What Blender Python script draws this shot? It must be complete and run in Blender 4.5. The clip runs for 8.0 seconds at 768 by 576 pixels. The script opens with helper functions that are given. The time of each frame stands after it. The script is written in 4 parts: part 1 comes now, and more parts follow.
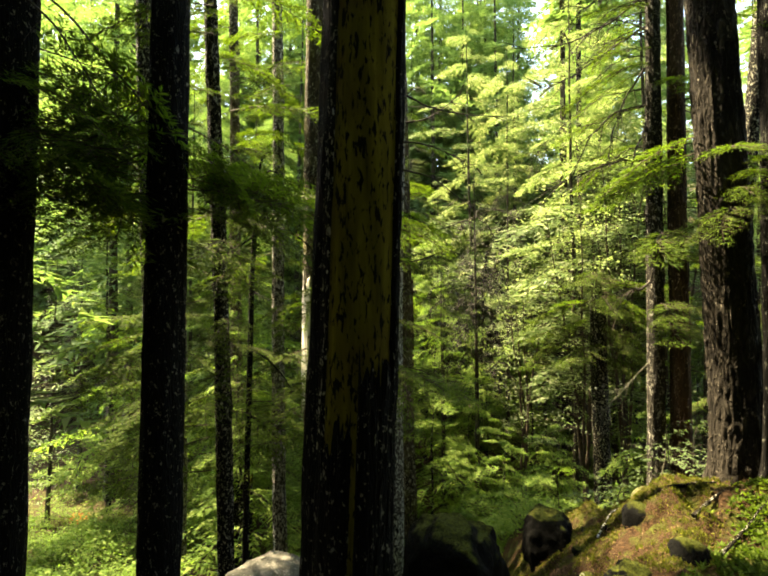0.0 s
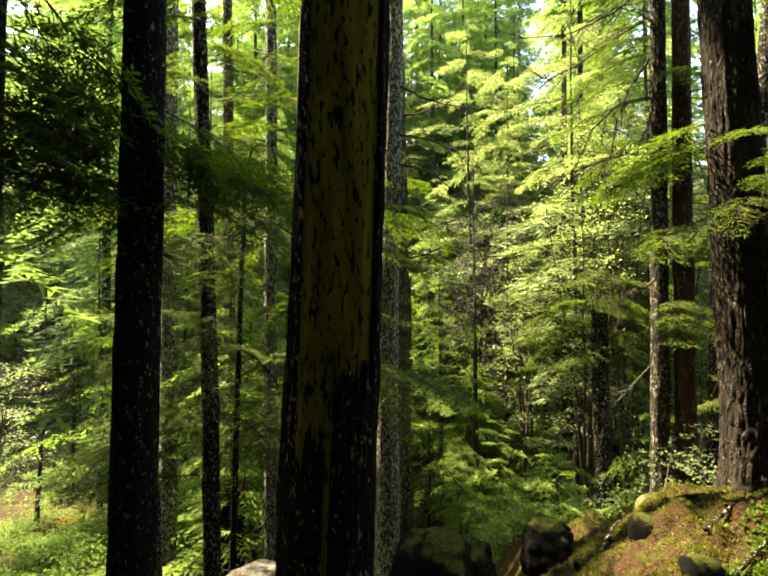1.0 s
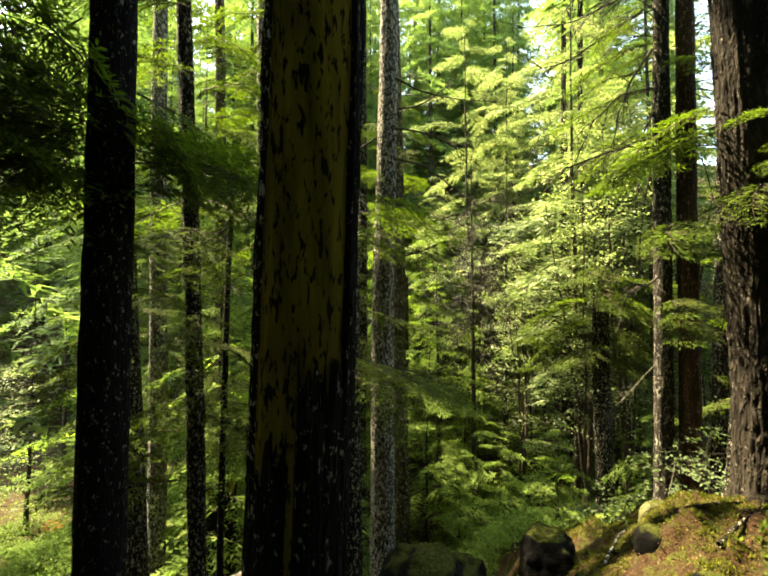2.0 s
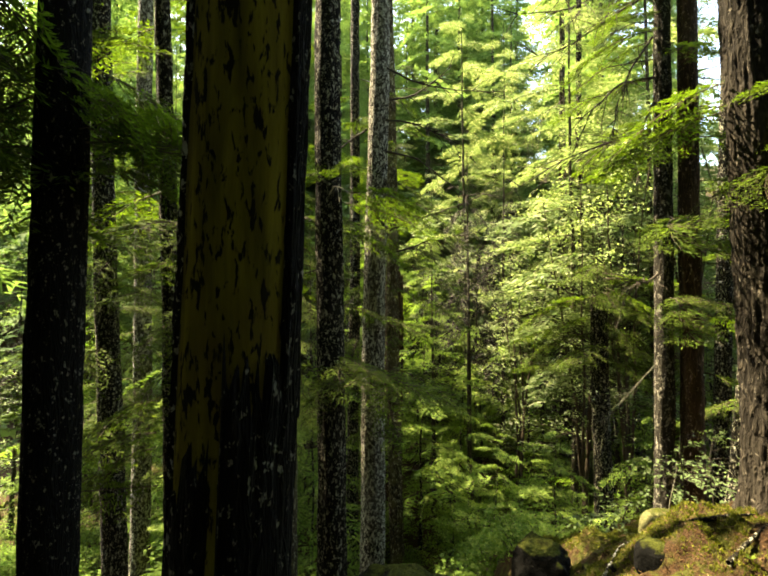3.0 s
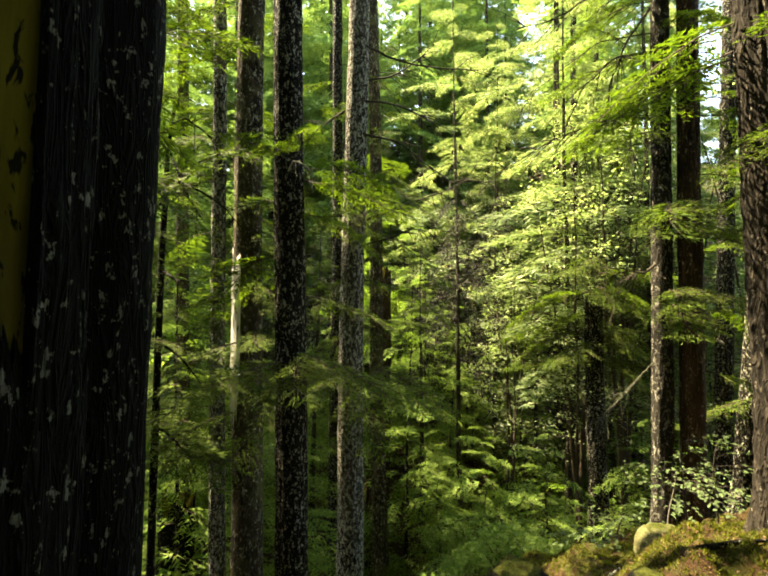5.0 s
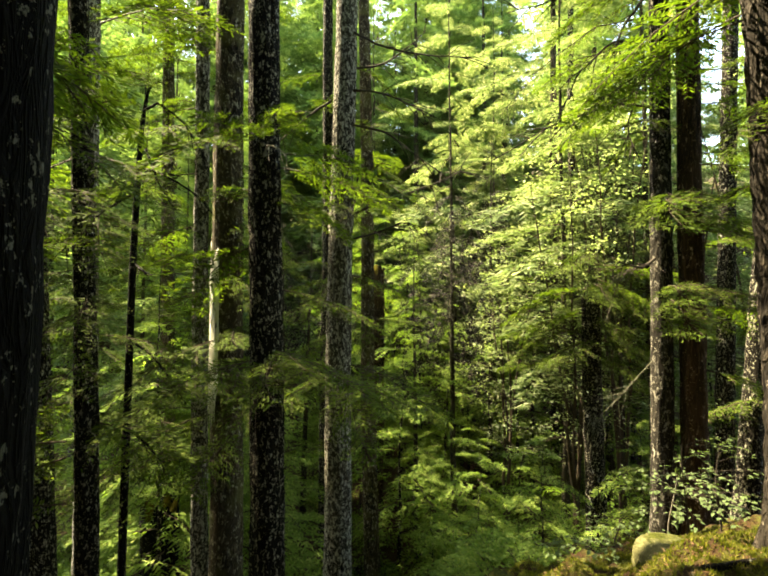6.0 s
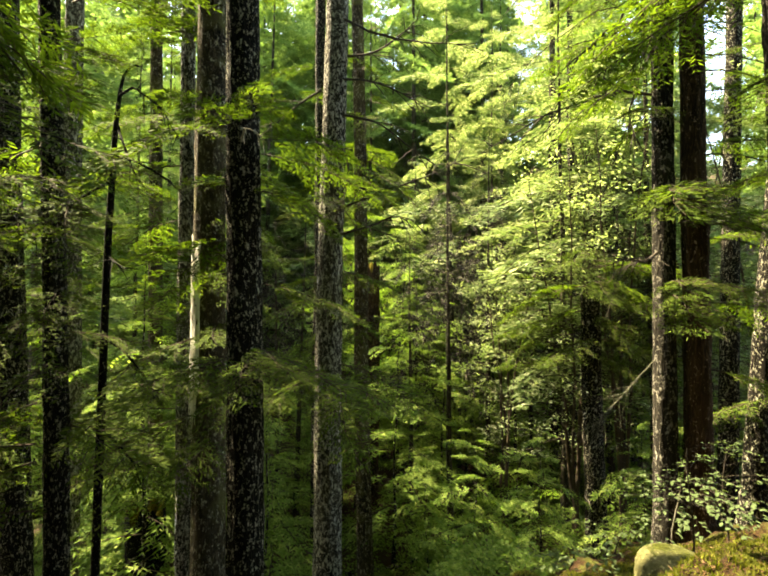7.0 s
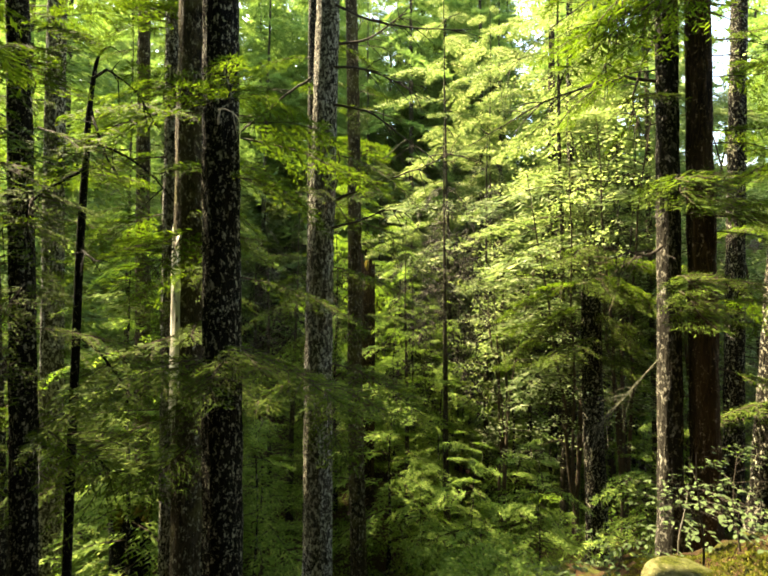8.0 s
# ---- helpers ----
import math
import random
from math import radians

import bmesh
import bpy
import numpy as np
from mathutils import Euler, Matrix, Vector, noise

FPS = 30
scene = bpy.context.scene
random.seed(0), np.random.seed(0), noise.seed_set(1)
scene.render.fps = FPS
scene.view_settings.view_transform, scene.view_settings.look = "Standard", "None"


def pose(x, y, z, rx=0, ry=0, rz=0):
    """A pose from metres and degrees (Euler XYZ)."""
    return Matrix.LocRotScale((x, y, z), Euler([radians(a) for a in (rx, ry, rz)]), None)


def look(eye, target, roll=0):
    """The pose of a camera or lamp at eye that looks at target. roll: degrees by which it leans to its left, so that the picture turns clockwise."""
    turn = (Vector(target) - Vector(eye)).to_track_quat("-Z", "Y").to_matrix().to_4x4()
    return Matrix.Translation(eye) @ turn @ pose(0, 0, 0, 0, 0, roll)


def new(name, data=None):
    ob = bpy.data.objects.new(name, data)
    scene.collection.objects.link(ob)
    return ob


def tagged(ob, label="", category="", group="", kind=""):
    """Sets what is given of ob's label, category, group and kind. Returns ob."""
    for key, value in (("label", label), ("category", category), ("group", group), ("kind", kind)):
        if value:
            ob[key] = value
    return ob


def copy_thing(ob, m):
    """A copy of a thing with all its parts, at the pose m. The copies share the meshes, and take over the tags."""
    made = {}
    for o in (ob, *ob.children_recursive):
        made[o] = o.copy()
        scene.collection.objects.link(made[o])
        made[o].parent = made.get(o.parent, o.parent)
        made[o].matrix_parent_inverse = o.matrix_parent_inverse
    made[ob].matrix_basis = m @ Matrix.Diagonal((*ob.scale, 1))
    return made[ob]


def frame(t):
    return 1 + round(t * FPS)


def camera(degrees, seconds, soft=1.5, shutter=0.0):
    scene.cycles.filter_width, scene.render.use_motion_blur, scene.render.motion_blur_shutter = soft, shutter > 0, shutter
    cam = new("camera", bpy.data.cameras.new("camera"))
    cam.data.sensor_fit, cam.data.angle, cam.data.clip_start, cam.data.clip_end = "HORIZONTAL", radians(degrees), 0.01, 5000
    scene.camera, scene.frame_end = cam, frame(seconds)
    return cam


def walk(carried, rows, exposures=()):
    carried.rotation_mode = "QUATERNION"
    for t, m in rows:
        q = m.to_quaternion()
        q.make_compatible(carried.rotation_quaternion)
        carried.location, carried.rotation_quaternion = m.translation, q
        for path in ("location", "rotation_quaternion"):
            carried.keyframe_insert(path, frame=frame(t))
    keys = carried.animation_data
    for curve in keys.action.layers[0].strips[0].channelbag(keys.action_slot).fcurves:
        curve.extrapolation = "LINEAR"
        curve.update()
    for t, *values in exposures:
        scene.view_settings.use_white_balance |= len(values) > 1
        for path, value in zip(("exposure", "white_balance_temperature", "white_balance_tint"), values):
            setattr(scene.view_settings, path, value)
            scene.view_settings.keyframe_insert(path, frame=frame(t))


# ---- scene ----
cam = camera(76.0, 8.0, soft=2.0, shutter=0.0)
EYE = 7.5
ROWS = [
    (0.0, 0.0000, 0.0000, 0.0000, -0.000, 1.500, -0.000),
    (0.5, 0.0501, 0.1563, -0.0159, 0.004, 1.481, 0.154),
    (1.0, 0.1067, 0.3492, -0.0353, 0.008, 1.473, 0.176),
    (1.5, 0.1523, 0.5103, -0.0583, -0.009, 1.515, 0.145),
    (3.0, 0.4086, 1.0899, -0.1504, -0.120, 1.621, 0.233),
    (3.5, 0.5063, 1.2592, -0.1796, -0.155, 1.634, 0.238),
    (4.0, 0.6219, 1.4618, -0.2176, -0.206, 1.639, 0.263),
    (4.5, 0.7158, 1.6330, -0.2504, -0.258, 1.667, 0.278),
    (6.0, 1.0252, 2.2061, -0.3591, -0.443, 1.759, 0.219),
    (6.5, 1.1086, 2.3720, -0.3769, -0.421, 1.708, 0.257),
    (7.0, 1.1846, 2.5648, -0.4200, -0.459, 1.761, 0.233),
    (7.5, 1.2459, 2.7318, -0.4528, -0.478, 1.806, 0.198),
    (8.0, 1.3112, 2.9369, -0.4817, -0.544, 1.805, 0.238),
]
walk(cam, [(t, pose(x, y, EYE + z, 90 + pitch, 0, yaw) @ pose(0, 0, 0, 0, 0, roll)) for t, x, y, z, yaw, pitch, roll in ROWS],
     exposures=[(0.0, 3.6, 9000, 7), (8.0, 3.6, 9000, 7)])

# ---- light ----
SUN_AZ, SUN_EL = radians(150.5), radians(54)  # azimuth from +x: left and a little ahead
SUN_WAY = Vector((math.cos(SUN_EL) * math.cos(SUN_AZ), math.cos(SUN_EL) * math.sin(SUN_AZ), math.sin(SUN_EL)))
world = bpy.data.worlds.new("sky")
scene.world = world
world.use_nodes = True
wn = world.node_tree
sky = wn.nodes.new("ShaderNodeTexSky")
sky.sky_type, sky.sun_disc = "NISHITA", False
sky.sun_elevation, sky.sun_rotation = SUN_EL, math.pi / 2 - SUN_AZ
wn.links.new(sky.outputs[0], wn.nodes["Background"].inputs[0])
wn.nodes["Background"].inputs[1].default_value = 0.15
sun = new("sun", bpy.data.lights.new("sun", "SUN"))
sun.data.energy, sun.data.angle, sun.data.color = 4.6, radians(0.6), (1.0, 0.93, 0.78)
sun.matrix_world = look(SUN_WAY * 60, (0, 0, 0))


# ---- materials ----
class Mat:
    """A node material with a few short ways to add nodes."""

    def __init__(self, name):
        self.m = bpy.data.materials.new(name)
        self.m.use_nodes = True
        self.t = self.m.node_tree
        self.b = self.t.nodes["Principled BSDF"]
        self.out = self.t.nodes["Material Output"]

    def node(self, kind, **values):
        n = self.t.nodes.new(kind)
        for key, v in values.items():
            n.inputs[key.replace("_", " ")].default_value = v
        return n

    def link(self, a, b):
        self.t.links.new(a, b)

    def coords(self, scale):
        c = self.node("ShaderNodeTexCoord")
        m = self.node("ShaderNodeMapping")
        m.inputs["Scale"].default_value = scale
        self.link(c.outputs["Object"], m.inputs[0])
        return m.outputs[0]

    def noise(self, scale, detail=4.0, rough=0.6, stretch=(1, 1, 1), distort=0.0):
        n = self.node("ShaderNodeTexNoise", Scale=scale, Detail=detail, Roughness=rough, Distortion=distort)
        self.link(self.coords(stretch), n.inputs["Vector"])
        return n.outputs[0]

    def ramp(self, value, stops):
        r = self.node("ShaderNodeValToRGB")
        e = r.color_ramp.elements
        e[0].position, e[0].color = stops[0][0], (*stops[0][1], 1)
        e[1].position, e[1].color = stops[-1][0], (*stops[-1][1], 1)
        for p, c in stops[1:-1]:
            x = e.new(p)
            x.color = (*c, 1)
        self.link(value, r.inputs[0])
        return r.outputs[0]

    def mix(self, fac, a, b, how="MIX"):
        n = self.t.nodes.new("ShaderNodeMix")
        n.data_type, n.blend_type = "RGBA", how
        for v, k in ((fac, 0), (a, 6), (b, 7)):
            if isinstance(v, (int, float)):
                n.inputs[k].default_value = v
            elif isinstance(v, tuple):
                n.inputs[k].default_value = (*v, 1)
            else:
                self.link(v, n.inputs[k])
        return n.outputs[2]

    def ridge(self, value):
        a = self.t.nodes.new("ShaderNodeMath")
        a.operation = "SUBTRACT"
        a.inputs[1].default_value = 0.5
        b = self.t.nodes.new("ShaderNodeMath")
        b.operation = "ABSOLUTE"
        self.link(value, a.inputs[0])
        self.link(a.outputs[0], b.inputs[0])
        return b.outputs[0]

    def bump(self, height, strength=0.5, distance=0.02):
        n = self.node("ShaderNodeBump", Strength=strength, Distance=distance)
        self.link(height, n.inputs["Height"])
        self.link(n.outputs[0], self.b.inputs["Normal"])

    def colour(self, c, rough=0.9, spec=0.2):
        if isinstance(c, tuple):
            self.b.inputs["Base Color"].default_value = (*c, 1)
        else:
            self.link(c, self.b.inputs["Base Color"])
        self.b.inputs["Roughness"].default_value = rough
        self.b.inputs["Specular IOR Level"].default_value = spec
        return self.m


def step(lo, hi):
    return [(lo, (0, 0, 0)), (hi, (1, 1, 1))]


def bark(name, dark, mid, fleck, amount, across=26.0, tint=None, run=0.16):
    """Bark: long furrows, scaly plates and pale lichen flecks."""
    k = Mat(name)
    furrow = k.noise(across, 5, 0.65, (1, 1, run), 0.6)
    scale = k.noise(across * 1.9, 4, 0.7, (1, 1, 0.62))
    broad = k.noise(1.3, 4, 0.6, (1, 1, 0.5))
    crack = k.ramp(k.ridge(k.noise(across * 0.75, 3, 0.55, (1, 1, run), 0.8)), [(0.03, (0, 0, 0)), (0.2, (1, 1, 1))])
    c = k.ramp(furrow, [(0.34, dark), (0.6, mid)])
    c = k.mix(crack, tuple(v * 0.35 for v in dark), c)
    c = k.mix(k.ramp(broad, step(0.35, 0.7)), c, k.mix(0.5, c, mid))
    if tint:
        c = k.mix(k.ramp(k.noise(2.1, 3, 0.6), step(0.5, 0.68)), c, tint)
    spots = k.ramp(k.mix(0.5, scale, k.noise(across * 0.8, 3, 0.6, (1, 1, 0.55))), step(0.645 - amount, 0.665 - amount * 0.95))
    c = k.mix(spots, c, k.mix(k.noise(9, 2), fleck, tuple(v * 0.5 for v in fleck)))
    k.bump(k.mix(0.5, crack, k.mix(0.35, furrow, scale)), 1.0, 0.045)
    return k.colour(c, 0.95, 0.08)


# near-black: the deep shade on the near trunks is put into the bark colour
BARK_SHADED = bark("shaded_bark", (0.0018, 0.0016, 0.0012), (0.007, 0.006, 0.0045), (0.13, 0.13, 0.1), 0.07)
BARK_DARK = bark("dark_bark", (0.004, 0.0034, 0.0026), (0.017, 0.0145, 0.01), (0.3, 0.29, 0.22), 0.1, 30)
BARK_GREY = bark("grey_bark", (0.012, 0.011, 0.008), (0.08, 0.073, 0.055), (0.34, 0.33, 0.27), 0.135, 24)
BARK_BROWN = bark("brown_bark", (0.01, 0.008, 0.005), (0.095, 0.073, 0.045), (0.3, 0.28, 0.2), 0.09, 22, (0.07, 0.065, 0.025), 0.3)
BARK_RED = bark("red_bark", (0.012, 0.008, 0.005), (0.085, 0.05, 0.028), (0.27, 0.2, 0.14), 0.07, 22)
BARK_DEEP = bark("furrowed_bark", (0.004, 0.0033, 0.0025), (0.043, 0.036, 0.027), (0.16, 0.14, 0.11), 0.05, 17, None, 0.34)
BARK_SCALY = bark("scaly_bark", (0.006, 0.005, 0.004), (0.042, 0.038, 0.029), (0.2, 0.19, 0.155), 0.1, 20)
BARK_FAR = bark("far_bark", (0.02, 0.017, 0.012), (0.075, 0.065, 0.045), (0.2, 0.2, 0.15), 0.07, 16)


def stripped():
    """Bare weathered wood of a dead trunk: olive brown with long dark flecks."""
    k = Mat("stripped_wood")
    long = k.noise(13, 5, 0.6, (1, 1, 0.1), 0.3)
    fleck = k.noise(34, 3, 0.6, (1, 1, 0.3), 0.4)
    c = k.ramp(long, [(0.3, (0.034, 0.027, 0.004)), (0.6, (0.085, 0.069, 0.009)), (0.75, (0.13, 0.105, 0.018))])
    c = k.mix(k.ramp(k.noise(1.7, 4, 0.6), step(0.5, 0.75)), c, (0.045, 0.03, 0.008))
    c = k.mix(k.ramp(fleck, step(0.55, 0.6)), c, (0.006, 0.005, 0.003))
    k.bump(k.mix(0.4, long, fleck), 0.6, 0.012)
    return k.colour(c, 0.95, 0.03)


WOOD_BARE = stripped()


def sunlit_wood():
    k = Mat("sunlit_wood")
    n = k.noise(30, 5, 0.65, (1, 1, 0.12))
    # paler than weathered wood: the sun on the flank is put into it
    c = k.ramp(n, [(0.3, (0.42, 0.4, 0.34)), (0.7, (0.68, 0.66, 0.58))])
    c = k.mix(k.ramp(k.noise(12, 4, 0.7, (1, 1, 0.3)), step(0.58, 0.64)), c, (0.05, 0.04, 0.03))
    k.bump(n, 0.5, 0.01)
    return k.colour(c, 0.8, 0.2)


WOOD_SUNLIT = sunlit_wood()


def needles(name, deep, light, glow, share=0.45, tint=(1.6, 1.8, 0.85)):
    """Foliage: two-sided, lets light through, each spray a little different."""
    k = Mat(name)
    geo = k.node("ShaderNodeNewGeometry")
    info = k.node("ShaderNodeObjectInfo")
    c = k.ramp(geo.outputs["Random Per Island"], [(0.0, deep), (0.7, light), (1.0, glow)])
    c = k.mix(k.ramp(info.outputs["Random"], [(0.0, (0, 0, 0)), (1.0, (0.6, 0.6, 0.6))]), c, k.mix(0.5, c, deep))
    k.colour(c, 0.75, 0.06)
    through_light = k.node("ShaderNodeBsdfTranslucent")
    warm = k.mix(1.0, c, tint, "MULTIPLY")
    k.link(warm, through_light.inputs[0])
    both = k.node("ShaderNodeMixShader", Fac=share)
    k.link(k.b.outputs[0], both.inputs[1])
    k.link(through_light.outputs[0], both.inputs[2])
    k.link(both.outputs[0], k.out.inputs[0])
    return k.m


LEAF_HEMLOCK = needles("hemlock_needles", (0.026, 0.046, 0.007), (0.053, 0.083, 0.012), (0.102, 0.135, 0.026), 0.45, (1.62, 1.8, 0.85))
# distance haze put into the colour: paler, less saturated needles
LEAF_HAZY = needles("hazy_needles", (0.062, 0.104, 0.042), (0.115, 0.165, 0.07), (0.195, 0.24, 0.125))
# lit copy of the needles: sunlight on the valley boughs is in the colour
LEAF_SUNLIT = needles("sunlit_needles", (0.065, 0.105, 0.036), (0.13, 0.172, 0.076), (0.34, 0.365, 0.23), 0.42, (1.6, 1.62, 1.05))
# hemlock needles brightened in colour, for light lacking low in the valley
LEAF_YOUNG_LIT = needles("lit_young_needles", (0.06496, 0.1142, 0.02576), (0.1288, 0.1926, 0.04256), (0.2352, 0.2856, 0.084))
LEAF_SAPLING = needles("sapling_leaves", (0.042, 0.068, 0.026), (0.08, 0.112, 0.05), (0.165, 0.195, 0.11), 0.4)
LEAF_BROAD = needles("broad_leaves", (0.06, 0.105, 0.022), (0.1, 0.16, 0.035), (0.17, 0.22, 0.06), 0.5)
LEAF_DRY = needles("dry_leaves", (0.14, 0.05, 0.012), (0.22, 0.08, 0.02), (0.3, 0.13, 0.03), 0.4)
# yellow-green lifted towards cream: glare of the sun put into the leaf colour
LEAF_MAPLE = needles("sunlit_maple_leaves", (0.12, 0.16, 0.08), (0.22, 0.26, 0.15), (0.42, 0.46, 0.33), 0.45)
LITTER = needles("litter_flakes", (0.015, 0.00825, 0.0045), (0.0675, 0.036, 0.0165), (0.15, 0.0975, 0.0525), 0.05)
MOSS_TUFT = needles("moss_tufts", (0.03375, 0.042, 0.0075), (0.09, 0.096, 0.015), (0.1575, 0.15, 0.03), 0.3)


def twig_mat(name, a, b):
    k = Mat(name)
    n = k.noise(30, 4, 0.6)
    k.bump(n, 0.5, 0.005)
    return k.colour(k.ramp(n, [(0.3, a), (0.7, b)]), 0.9, 0.15)


TWIG = twig_mat("twig", (0.02, 0.015, 0.01), (0.06, 0.045, 0.03))
TWIG_DEAD = twig_mat("dead_twig", (0.012, 0.01, 0.008), (0.05, 0.04, 0.03))
TWIG_DRY = twig_mat("dry_twig", (0.03, 0.03, 0.02), (0.075, 0.075, 0.05))
TWIG_PALE = twig_mat("pale_twig", (0.15, 0.13, 0.1), (0.32, 0.29, 0.23))


def soil():
    """Forest floor: rusty needle litter, dark humus, and cushions of moss."""
    k = Mat("forest_floor")
    fine = k.noise(55, 5, 0.7)
    mid = k.noise(6, 5, 0.65)
    broad = k.noise(0.9, 5, 0.6)
    litter = k.ramp(fine, [(0.3, (0.009, 0.006, 0.0035)), (0.55, (0.036, 0.019, 0.008)), (0.75, (0.085, 0.045, 0.02))])
    c = k.mix(k.ramp(mid, step(0.52, 0.72)), litter, (0.02, 0.013, 0.008))
    moss = k.ramp(k.noise(80, 4, 0.7), [(0.3, (0.016, 0.02, 0.004)), (0.7, (0.07, 0.075, 0.013))])
    c = k.mix(k.ramp(k.mix(0.45, broad, mid), step(0.5, 0.57)), c, moss)
    k.bump(k.mix(0.5, fine, k.noise(20, 5, 0.7)), 1.0, 0.07)
    return k.colour(c, 0.95, 0.1)


SOIL = soil()


def stone(name, a, b, moss):
    """Rock with lichen; moss lies on what faces up."""
    k = Mat(name)
    n = k.noise(9, 6, 0.65)
    c = k.ramp(n, [(0.3, a), (0.7, b)])
    c = k.mix(k.ramp(k.noise(26, 3, 0.6), step(0.6, 0.66)), c, tuple(min(0.5, v * 1.8) for v in b))
    geo = k.node("ShaderNodeNewGeometry")
    xyz = k.node("ShaderNodeSeparateXYZ")
    k.link(geo.outputs["Normal"], xyz.inputs[0])
    up = k.mix(0.35, xyz.outputs[2], k.noise(5, 5, 0.7))
    green = k.ramp(k.noise(45, 5, 0.75), [(0.35, (0.007, 0.009, 0.0025)), (0.7, (0.055, 0.062, 0.011))])
    c = k.mix(k.ramp(up, step(moss, moss + 0.12)), c, green)
    k.bump(k.mix(0.5, n, k.noise(40, 4, 0.7)), 1.0, 0.05)
    return k.colour(c, 0.95, 0.05)


# near-black: the shade on the stones' near sides is put into the colour
ROCK_SHADED = stone("shaded_rock", (0.001, 0.001, 0.0009), (0.003, 0.003, 0.0026), 0.66)
ROCK_PALE = stone("pale_rock", (0.09, 0.086, 0.072), (0.19, 0.18, 0.155), 0.95)
ROCK_LICHEN = stone("lichen_rock", (0.05, 0.05, 0.022), (0.115, 0.112, 0.05), 0.7)
ROCK_MOSSY = stone("mossy_rock", (0.09, 0.09, 0.07), (0.2, 0.2, 0.16), 0.5)

# ---- mesh helpers ----
rng = np.random.default_rng(7)


def mesh_of(name, verts, quads, mats, slots=None, smooth=False):
    """A mesh from arrays of vertices and of quads (a last index of -1 makes a triangle)."""
    me = bpy.data.meshes.new(name)
    verts = np.asarray(verts, np.float32).reshape(-1, 3)
    quads = np.asarray(quads, np.int32).reshape(-1, 4)
    me.vertices.add(len(verts))
    me.vertices.foreach_set("co", verts.ravel())
    size = np.where(quads[:, 3] < 0, 3, 4).astype(np.int32)
    loops = quads.ravel()
    loops = loops[loops >= 0]
    me.loops.add(len(loops))
    me.loops.foreach_set("vertex_index", loops)
    me.polygons.add(len(quads))
    me.polygons.foreach_set("loop_start", np.r_[0, np.cumsum(size)[:-1]].astype(np.int32))
    for m in mats:
        me.materials.append(m)
    if slots is not None:
        me.polygons.foreach_set("material_index", np.asarray(slots, np.int32))
    me.polygons.foreach_set("use_smooth", np.full(len(quads), smooth))
    me.update(calc_edges=True)
    me.validate()
    return me


def part(name, me, parent=None, label="", m=None):
    ob = new(name, me)
    if parent:
        ob.parent = parent
    if m is not None:
        ob.matrix_basis = m
    return tagged(ob, label) if label else ob


def thing(name, label, category, at=(0, 0, 0), group=""):
    ob = new(name)
    ob.empty_display_size = 0.1
    ob.location = at
    return tagged(ob, label, category, group)


class Soup:
    """Collects vertices, quads and material slots of one mesh."""

    def __init__(self):
        self.v, self.q, self.s, self.n = [], [], [], 0

    def add(self, v, q, slot=0):
        v = np.asarray(v, float).reshape(-1, 3)
        q = np.asarray(q, int).reshape(-1, 4)
        self.v.append(v)
        self.q.append(np.where(q < 0, -1, q + self.n))
        self.s.append(np.full(len(q), slot))
        self.n += len(v)

    def mesh(self, name, mats, smooth=False):
        return mesh_of(name, np.concatenate(self.v), np.concatenate(self.q), mats, np.concatenate(self.s), smooth)


def tube(points, radii, sides=5):
    """A tapered tube along points."""
    p = np.asarray(points, float)
    r = np.asarray(radii, float)
    d = np.gradient(p, axis=0)
    d /= np.linalg.norm(d, axis=1, keepdims=True) + 1e-9
    ref = np.where(np.abs(d[:, 2:3]) > 0.9, np.array([[1.0, 0, 0]]), np.array([[0, 0, 1.0]]))
    a = np.cross(d, ref)
    a /= np.linalg.norm(a, axis=1, keepdims=True) + 1e-9
    b = np.cross(d, a)
    ang = np.arange(sides) * 2 * math.pi / sides
    ring = np.cos(ang)[None, :, None] * a[:, None] + np.sin(ang)[None, :, None] * b[:, None]
    v = (p[:, None] + ring * r[:, None, None]).reshape(-1, 3)
    i, j = np.meshgrid(np.arange(len(p) - 1), np.arange(sides), indexing="ij")
    k = (j + 1) % sides
    q = np.stack([i * sides + j, i * sides + k, (i + 1) * sides + k, (i + 1) * sides + j], -1).reshape(-1, 4)
    return v, q


def slivers(base, way, side, length, width):
    """Needle tufts seen from afar: each one narrow triangle."""
    v = np.stack([base - side * (width * 0.5)[:, None], base + side * (width * 0.5)[:, None], base + way * length[:, None]], 1)
    n = len(base)
    return v.reshape(-1, 3), np.concatenate([np.arange(3 * n).reshape(n, 3), np.full((n, 1), -1)], 1)


def blades(base, way, side, length, width):
    """Diamond leaves: each a quad of base, two flanks and tip."""
    mid = base + way * (length * 0.45)[:, None]
    v = np.stack([base, mid + side * (width * 0.5)[:, None], base + way * length[:, None], mid - side * (width * 0.5)[:, None]], 1)
    n = len(base)
    return v.reshape(-1, 3), np.arange(4 * n).reshape(n, 4)


def unit(v):
    return v / (np.linalg.norm(v, axis=-1, keepdims=True) + 1e-9)


